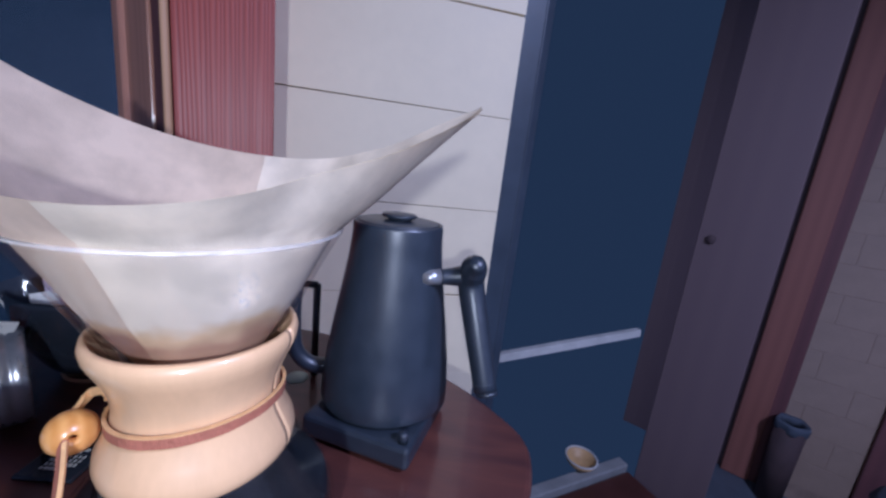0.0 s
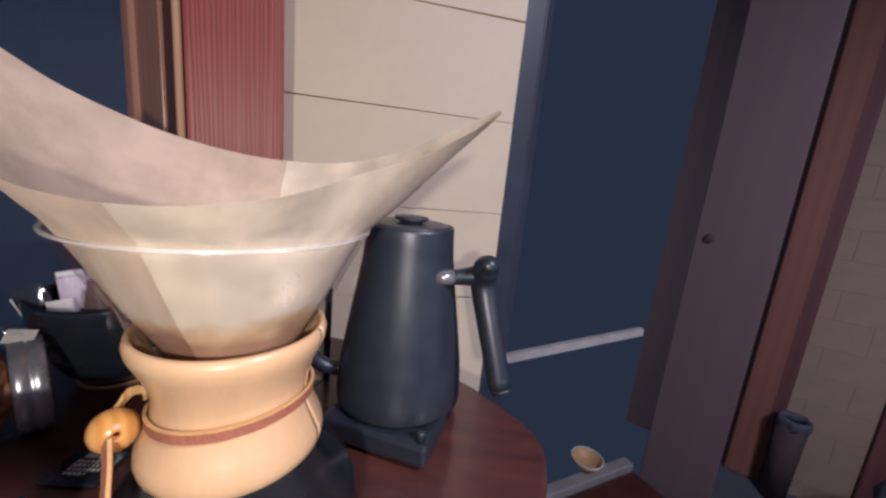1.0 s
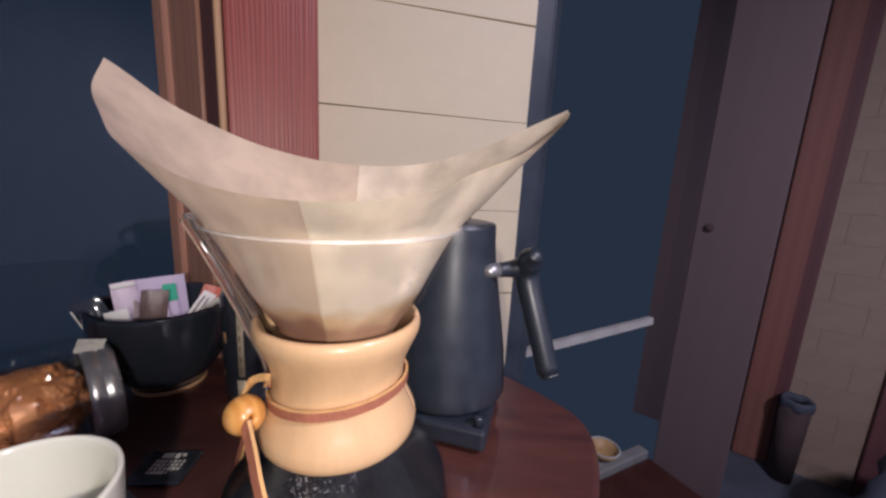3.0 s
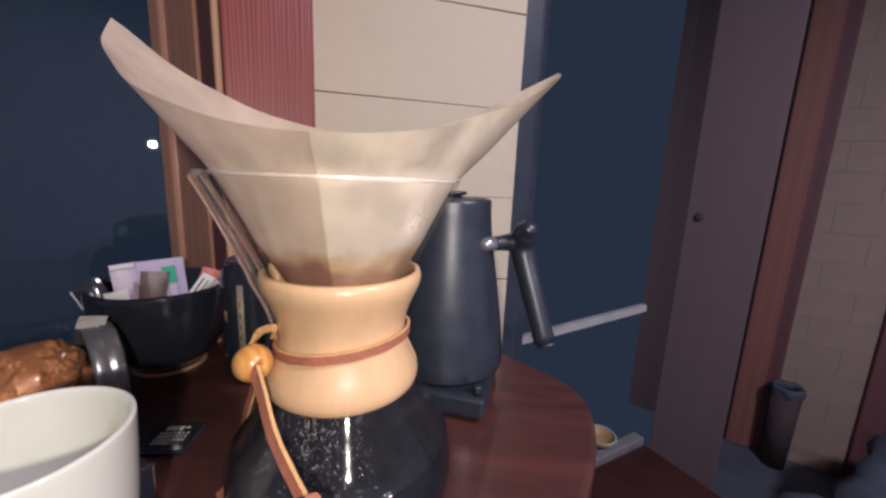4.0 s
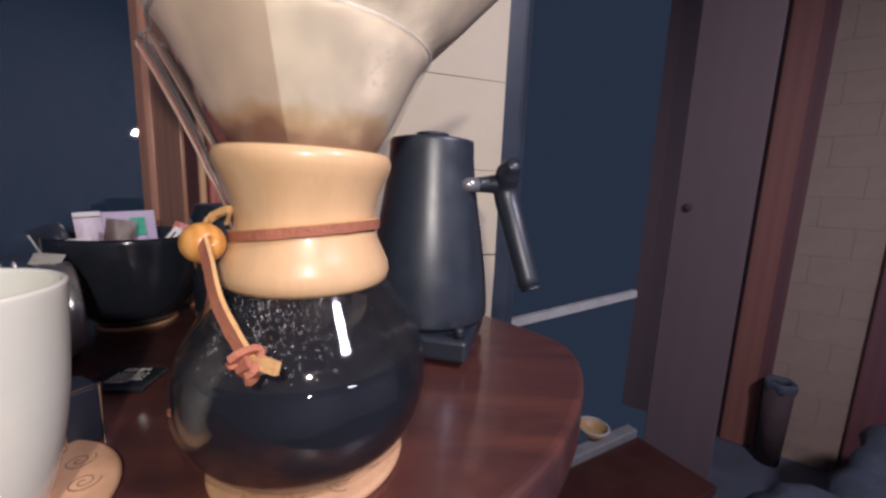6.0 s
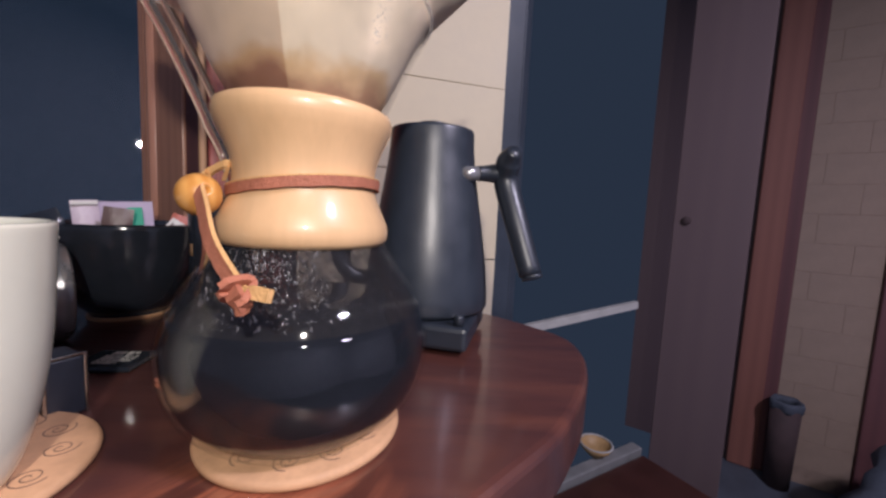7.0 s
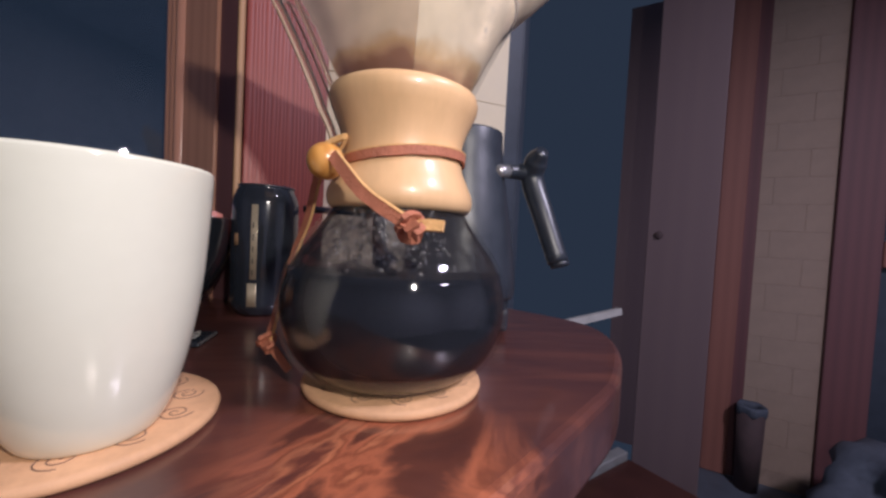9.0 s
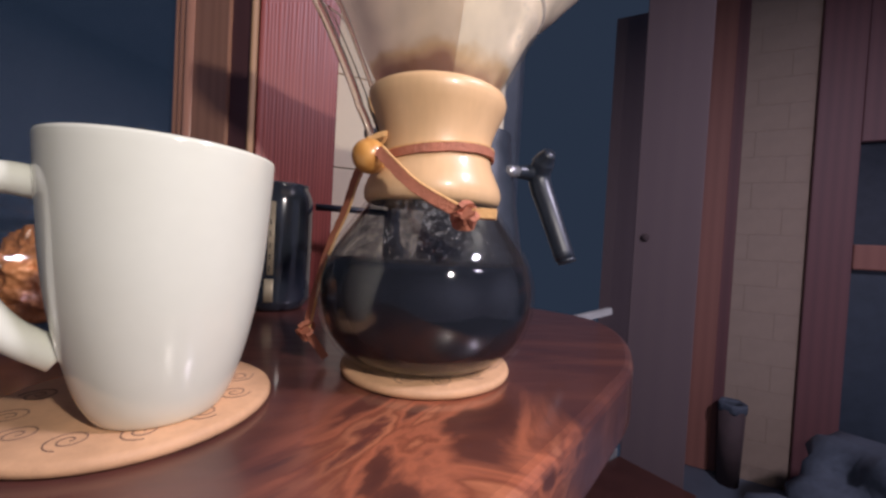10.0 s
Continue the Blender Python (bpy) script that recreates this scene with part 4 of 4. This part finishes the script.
sachet("pale sachet with a green tag", "lilac", in_bowl(0.010, 0.000, 0.052), (0.014, 0.062), TURN - 3, -8, -4, (("tag", "green", (0.0, 0.056, 0.013, 0.020), "bright green paper tag"),))
sachet("grey striped stick sachet with red end", "label", in_bowl(0.012, -0.012, 0.060), (0.015, 0.056), TURN, -10, 38,
       (("stripe", "sachet_brown", (-0.004, 0.030, 0.0018, 0.040), "dark printed stripe"), ("stripe", "sachet_brown", (0.001, 0.030, 0.0012, 0.040), ""), ("stripe", "sachet_brown", (0.0045, 0.026, 0.001, 0.028), "")))
sachet("grey striped stick sachet", "label", in_bowl(0.020, -0.016, 0.058), (0.013, 0.052), TURN, -10, 46,
       (("stripe", "sachet_brown", (-0.003, 0.030, 0.0016, 0.036), "dark printed stripe"), ("stripe", "sachet_brown", (0.002, 0.030, 0.001, 0.036), "")))
sachet("red glossy sachet at the rim", "redpack", in_bowl(0.030, 0.000, 0.062), (0.020, 0.052), TURN - 6, -8, 22, (("mark", "label", (0.003, 0.036, 0.006, 0.002), "pale printed mark"),))
sachet("clear grey sachet leaning on the rim", "gloss", in_bowl(-0.044, -0.012, 0.056), (0.026, 0.060), TURN + 4, -10, -22, (("edge", "label", (-0.012, 0.030, 0.0014, 0.050), "shiny crimped edge"),))

# ---- jar lying on its side with orange foil inside ----
jar = thing("jar", "clear jar lying on its side, silvery neck, orange foil inside", "jar")
JD = Vector((0.60, 0.80, 0.0)).normalized()
JC = Vector((-0.368, 0.317, 0.0432))
JS = 1.05
jm = Matrix.Translation(JC) @ JD.to_track_quat("Z", "Y").to_matrix().to_4x4() @ Matrix.Scale(JS, 4)
jo = [(0.0, -0.040), (0.034, -0.040), (0.0395, -0.036), (0.0400, -0.028), (0.0400, 0.020), (0.0385, 0.030), (0.0340, 0.037), (0.0332, 0.040), (0.0352, 0.043), (0.0332, 0.046), (0.0352, 0.049), (0.0332, 0.052), (0.0335, 0.056)]
ob = part("glass", lathe([*jo, (0.0315, 0.056), *[(max(0, r - 0.002), z) for r, z in jo[-2:1:-1]], (0.0, -0.037)], 64, closed=False), "clear", jar, "clear glass with a screw neck", shadow=False)
ob.matrix_basis = jm
bm = bmesh.new()
bmesh.ops.create_icosphere(bm, subdivisions=6, radius=1.0)
for v in bm.verts:
    k = 0.92 + 0.22 * noise.noise(v.co * 2.3) + 0.05 * noise.noise(v.co * 14.0) + 0.12 * noise.ridged_multi_fractal(v.co * 3.0, 1.0, 2.0, 3, 1.0, 2.0) * 0.5
    v.co = Vector((v.co.x * 0.036 * k, v.co.y * 0.036 * k, v.co.z * 0.032 * k + 0.003))
    rr = math.hypot(v.co.x, v.co.y)
    if rr > 0.0355:
        v.co.x, v.co.y = v.co.x * 0.0355 / rr, v.co.y * 0.0355 / rr
ob = part("foil", bm, "foil", jar, "crumpled orange foil")
ob.matrix_basis = jm
ob = part("paper_label", box((0.020, 0.0008, 0.014), (0, 0, 0), 0.0002), "label", jar, "small pale paper label", False)
ob.matrix_basis = Matrix.Translation(JC + JD * 0.056 + Vector((-0.010, -0.010, 0.0455))) @ pose(0, 0, 0, -55, 8, 30)

neck = [(0.0362, 0.032), (0.0400, 0.032), (0.0409, 0.035), (0.0409, 0.041), (0.0397, 0.0425), (0.0409, 0.044), (0.0406, 0.051), (0.0390, 0.053), (0.0362, 0.053)]
part("neck_ring", lathe(neck, 72), "cap_steel", jar, "silvery ridged neck ring").matrix_basis = jm
# crumpled clear film lying over the jar
bm = bmesh.new()
rows = []
for i in range(45):
    u = -0.042 + 0.086 * i / 44
    row = []
    for j in range(37):
        a = radians(20 + 125 * j / 36)
        p = Vector((u * 40, a * 3.0, 0.3))
        h = 0.0450 + 0.012 * abs(noise.noise(p)) + 0.005 * noise.ridged_multi_fractal(p * 1.7, 1.0, 2.0, 3, 1.0, 2.0)
        side = Vector((JD.y, -JD.x, 0))
        row.append(bm.verts.new(JC + JD * u + side * h * math.cos(a) + Vector((0, 0, h * math.sin(a)))))
    rows.append(row)
for p, q in zip(rows, rows[1:]):
    for j in range(36):
        bm.faces.new((p[j], p[j + 1], q[j + 1], q[j]))
part("plastic_film", bm, "film", jar, "crumpled clear plastic film", False, shadow=False)

# ---- black drink can ----
can = thing("drink_can", "black glossy drink can with a pale printed strip", "can", (-0.233, 0.430, 0))
cp = [(0.0, 0.004), (0.022, 0.003), (0.025, 0.0), (0.0275, 0.003), (0.0325, 0.010), (0.0332, 0.014), (0.0332, 0.118), (0.0322, 0.124), (0.0285, 0.133), (0.0275, 0.135), (0.0282, 0.1365), (0.0274, 0.1378), (0.0262, 0.1370), (0.0255, 0.1340), (0.0, 0.1335)]
part("body", lathe(cp, 64, closed=False), "gloss", can)
part("rim", lathe([(0.0272, 0.1352), (0.0284, 0.1360), (0.0282, 0.1374), (0.0270, 0.1376)], 48), "black_plastic", can)
for nm, z0, z1, a0, w, mt in (("printed_strip", 0.040, 0.116, 267, 11, "print"), ("printed_bar", 0.012, 0.036, 263, 16, "print"), ("printed_bar", 0.074, 0.086, 232, 10, "bead_trim")):
    part(nm, lathe([(0.0333, z0), (0.0335, z0), (0.0335, z1), (0.0333, z1)], 8, a0, a0 + w), mt, can, "pale metallic print")
for k in range(5):
    part("printed_line", lathe([(0.0335, 0.044 + k * 0.012), (0.0337, 0.044 + k * 0.012), (0.0337, 0.050 + k * 0.012), (0.0335, 0.050 + k * 0.012)], 4, 270.5, 272), "gloss", can)
part("tab", box((0.020, 0.012, 0.001), (0, 0, 0.1345), 0.0003), "steel", can, "", False)
rod = thing("utensil", "black bar lying across behind the carafe", "utensil")
part("bar", tube([(-0.205, 0.470, 0.118), (-0.165, 0.478, 0.118), (-0.118, 0.487, 0.117)], 0.0042, 14), "black_plastic", rod)
part("stand", tube([(-0.118, 0.487, 0.118), (-0.118, 0.487, 0.06), (-0.118, 0.487, 0.0)], 0.0042, 14), "black_plastic", rod)

# ---- small things on the table ----
packet = thing("packet", "flat black packet with white printed marks lying on the table", "packet", (-0.252, 0.314, 0), 6)
part("wrapper", box((0.044, 0.036, 0.004), (0, 0, 0.0022), 0.0015), "gloss", packet, "", False)
rng = random.Random(11)
marks = [(-0.007, 0.0110, 0.0085, 0.0055), (0.001, 0.0110, 0.0040, 0.0055), (0.0060, 0.0120, 0.0030, 0.0030)]
for k in range(26):
    marks.append((-0.012 + 0.0036 * (k % 7), 0.0045 - 0.0042 * (k // 7), 0.0012 + 0.0018 * rng.random(), 0.0022 + 0.001 * rng.random()))
for x, y, w, h in marks:
    part("printed_mark", box((w, h, 0.0004), (x + 0.003, y, 0.0043)), "label", packet, "", False)
tin = thing("tin", "small black tin with a bright steel edge", "tin", (-0.226, 0.246, 0), -26)
part("case", box((0.024, 0.018, 0.036), (0, 0, 0.018), 0.002), "black_plastic", tin, "", False)
for x, y in ((0.0120, -0.0090), (0.0120, 0.0090)):
    part("steel_edge", box((0.0018, 0.0018, 0.0364), (x, y, 0.0184), 0.0005), "steel", tin, "bright steel edge", False)
part("top_edge", box((0.0016, 0.018, 0.0016), (0.0120, 0, 0.0362), 0.0004), "steel", tin, "", False)
part("top_edge", box((0.023, 0.0014, 0.0014), (0, -0.0092, 0.0358), 0.0004), "steel", tin, "", False)
solo("paper_tag", lathe([(0, 0), (0.013, 0), (0.013, 0.0008), (0, 0.0008)], 32, closed=False), "mint", "small mint green round paper tag", "tag", (-0.134, 0.475, 0.0))

# ---- dim things beyond the table ----
rail = thing("white_rail", "pale painted board running off the door frame", "rail")
ra, rb = Vector((0.150, 0.858, -0.138)), Vector((0.535, 1.025, -0.095))
part("top_board", strip([ra, ra.lerp(rb, 0.5), rb], lambda s: (0.1, 0.1, 1), 0.019, 0.014), "whiteboard", rail, "", False)
bench = thing("bench", "low dark red bench with a pale grey edge", "bench")
ba, bb = Vector((0.23, 0.885, -0.56)), Vector((0.62, 1.10, -0.56))
bd = (bb - ba).normalized()
bn = Vector((-bd.y, bd.x, 0))
mid = (ba + bb) / 2
turn = Matrix((bd, bn, (0, 0, 1))).transposed()
part("seat_edge", box((0.45, 0.035, 0.03), mid, 0.004, turn), "greyboard", bench, "pale grey painted edge", False)
part("seat", box((0.45, 0.22, 0.028), mid - bn * 0.13 - Vector((0, 0, 0.02)), 0.004, turn), "edge", bench, "", False)
for u in (-0.19, 0.19):
    for w in (-0.02, -0.21):
        p = mid + bd * u + bn * w
        part("leg", tube([(p.x, p.y, FLOOR), (p.x, p.y, -0.575)], 0.014, 10), "edge", bench)
dish = thing("dish", "small yellow wooden dish with a pale rim on the bench", "dish", (0.47, 1.045, -0.524))
part("bowl", lathe([(0.0, -0.020), (0.020, -0.020), (0.040, 0.0), (0.046, 0.012), (0.041, 0.012), (0.035, 0.0), (0.018, -0.013), (0.0, -0.013)], 36, closed=False), "yellow", dish)
part("rim", lathe([(0.041, 0.0121), (0.046, 0.0121), (0.0468, 0.0145), (0.044, 0.0162), (0.0412, 0.0145)], 36), "whiteboard", dish, "pale rim")
bin_ = thing("waste_bin", "dark red bin with a black crumpled liner", "bin")
bc = B0 + FD * 0.02 + FN * 0.09
part("body", lathe([(0.0, FLOOR), (0.045, FLOOR), (0.053, -0.64), (0.050, -0.64), (0.042, FLOOR + 0.01), (0, FLOOR + 0.01)], 28, closed=False), "bin", bin_)
part("liner", lathe([(0.047, -0.66), (0.054, -0.645), (0.056, -0.62), (0.052, -0.605), (0.045, -0.62)], 28, bulge=lambda a, r, z: 0.004 * math.sin(5 * a)), "cloth", bin_)
for c in bin_.children:
    c.matrix_basis = pose(bc.x, bc.y, 0)

def bag(at, size, label, seed):
    ob = thing("bag", label, "bag", at)
    bm = bmesh.new()
    bmesh.ops.create_icosphere(bm, subdivisions=4, radius=1.0)
    for v in bm.verts:
        k = 1 + 0.28 * noise.noise(v.co * 1.6 + Vector((seed, 0, 0))) + 0.10 * noise.noise(v.co * 5 + Vector((0, seed, 0)))
        v.co = Vector((v.co.x * size[0] * k, v.co.y * size[1] * k, max(-1.0, v.co.z * k) * size[2] + size[2]))
    part("sack", bm, "cloth", ob)
    part("strap", strip(smooth_curve([(-0.6 * size[0], -size[1], size[2] * 1.2), (-0.2 * size[0], -1.15 * size[1], size[2] * 2.0), (0.4 * size[0], -0.9 * size[1], size[2] * 1.7)], 6), lambda s: (0, -1, 0.4), 0.03, 0.004), "cloth", ob, "", False)
    part("buckle", box((0.03, 0.006, 0.012), (-0.2 * size[0], -1.16 * size[1], size[2] * 2.0), 0.002), "steel", ob, "small shiny buckle", False)
    return ob
bag((1.62, 0.86, FLOOR), (0.40, 0.34, 0.27), "black nylon bag slumped on the floor", 2.0)
bag((1.10, 0.84, FLOOR), (0.30, 0.24, 0.19), "low black nylon bag on the floor", 7.0)

# ---- pieces of the walls, last ----
PITCH, Z0 = 0.158, 0.2015
wl = (Vector(on_wall(0.43)) - Vector(on_wall(0.001))).length
plank_me = None
angle = math.degrees(math.atan2(W_DIR.y, W_DIR.x))
c = Vector(on_wall(0.43)).lerp(Vector(on_wall(0.001)), 0.5)
for k in range(-8, 8):
    z = Z0 + PITCH * (k + 0.5)
    if z - PITCH / 2 < FLOOR or z + PITCH / 2 > CEIL:
        continue
    m = pose(c.x - W_DIR.y * -0.006, c.y - 0.006 * W_DIR.x, z, 0.0, 0.25 * math.sin(k * 2.3), angle)
    if plank_me is None:
        ob = part("plank", box((wl, 0.014, PITCH - 0.0014), (0, 0, 0), 0.0007), "wall", wall_north, "", False)
        plank_me = ob.data
    else:
        ob = new("plank", plank_me)
        ob.parent = wall_north
    ob.matrix_basis = m
block_me = {}
bl = (B1 - B0).length
bang = math.degrees(math.atan2(FD.y, FD.x))
CH = 0.125
row = 0
z = -0.05 - CH * 7
while z < CEIL - CH:
    cuts = [0.0, 0.17, bl] if row % 2 else [0.0, 0.05, bl]
    if z >= FLOOR:
        for u0, u1 in zip(cuts, cuts[1:]):
            w = round(u1 - u0 - 0.0018, 4)
            p = B0 + FD * (u0 + u1) / 2
            if w not in block_me:
                ob = part("block", box((w, 0.02, CH - 0.0018), (0, 0, 0), 0.0012), "block", block_wall, "", False)
                block_me[w] = ob.data
            else:
                ob = new("block", block_me[w])
                ob.parent = block_wall
            ob.matrix_basis = pose(p.x, p.y, z + CH / 2, 0, 0, bang)
    z += CH
    row += 1
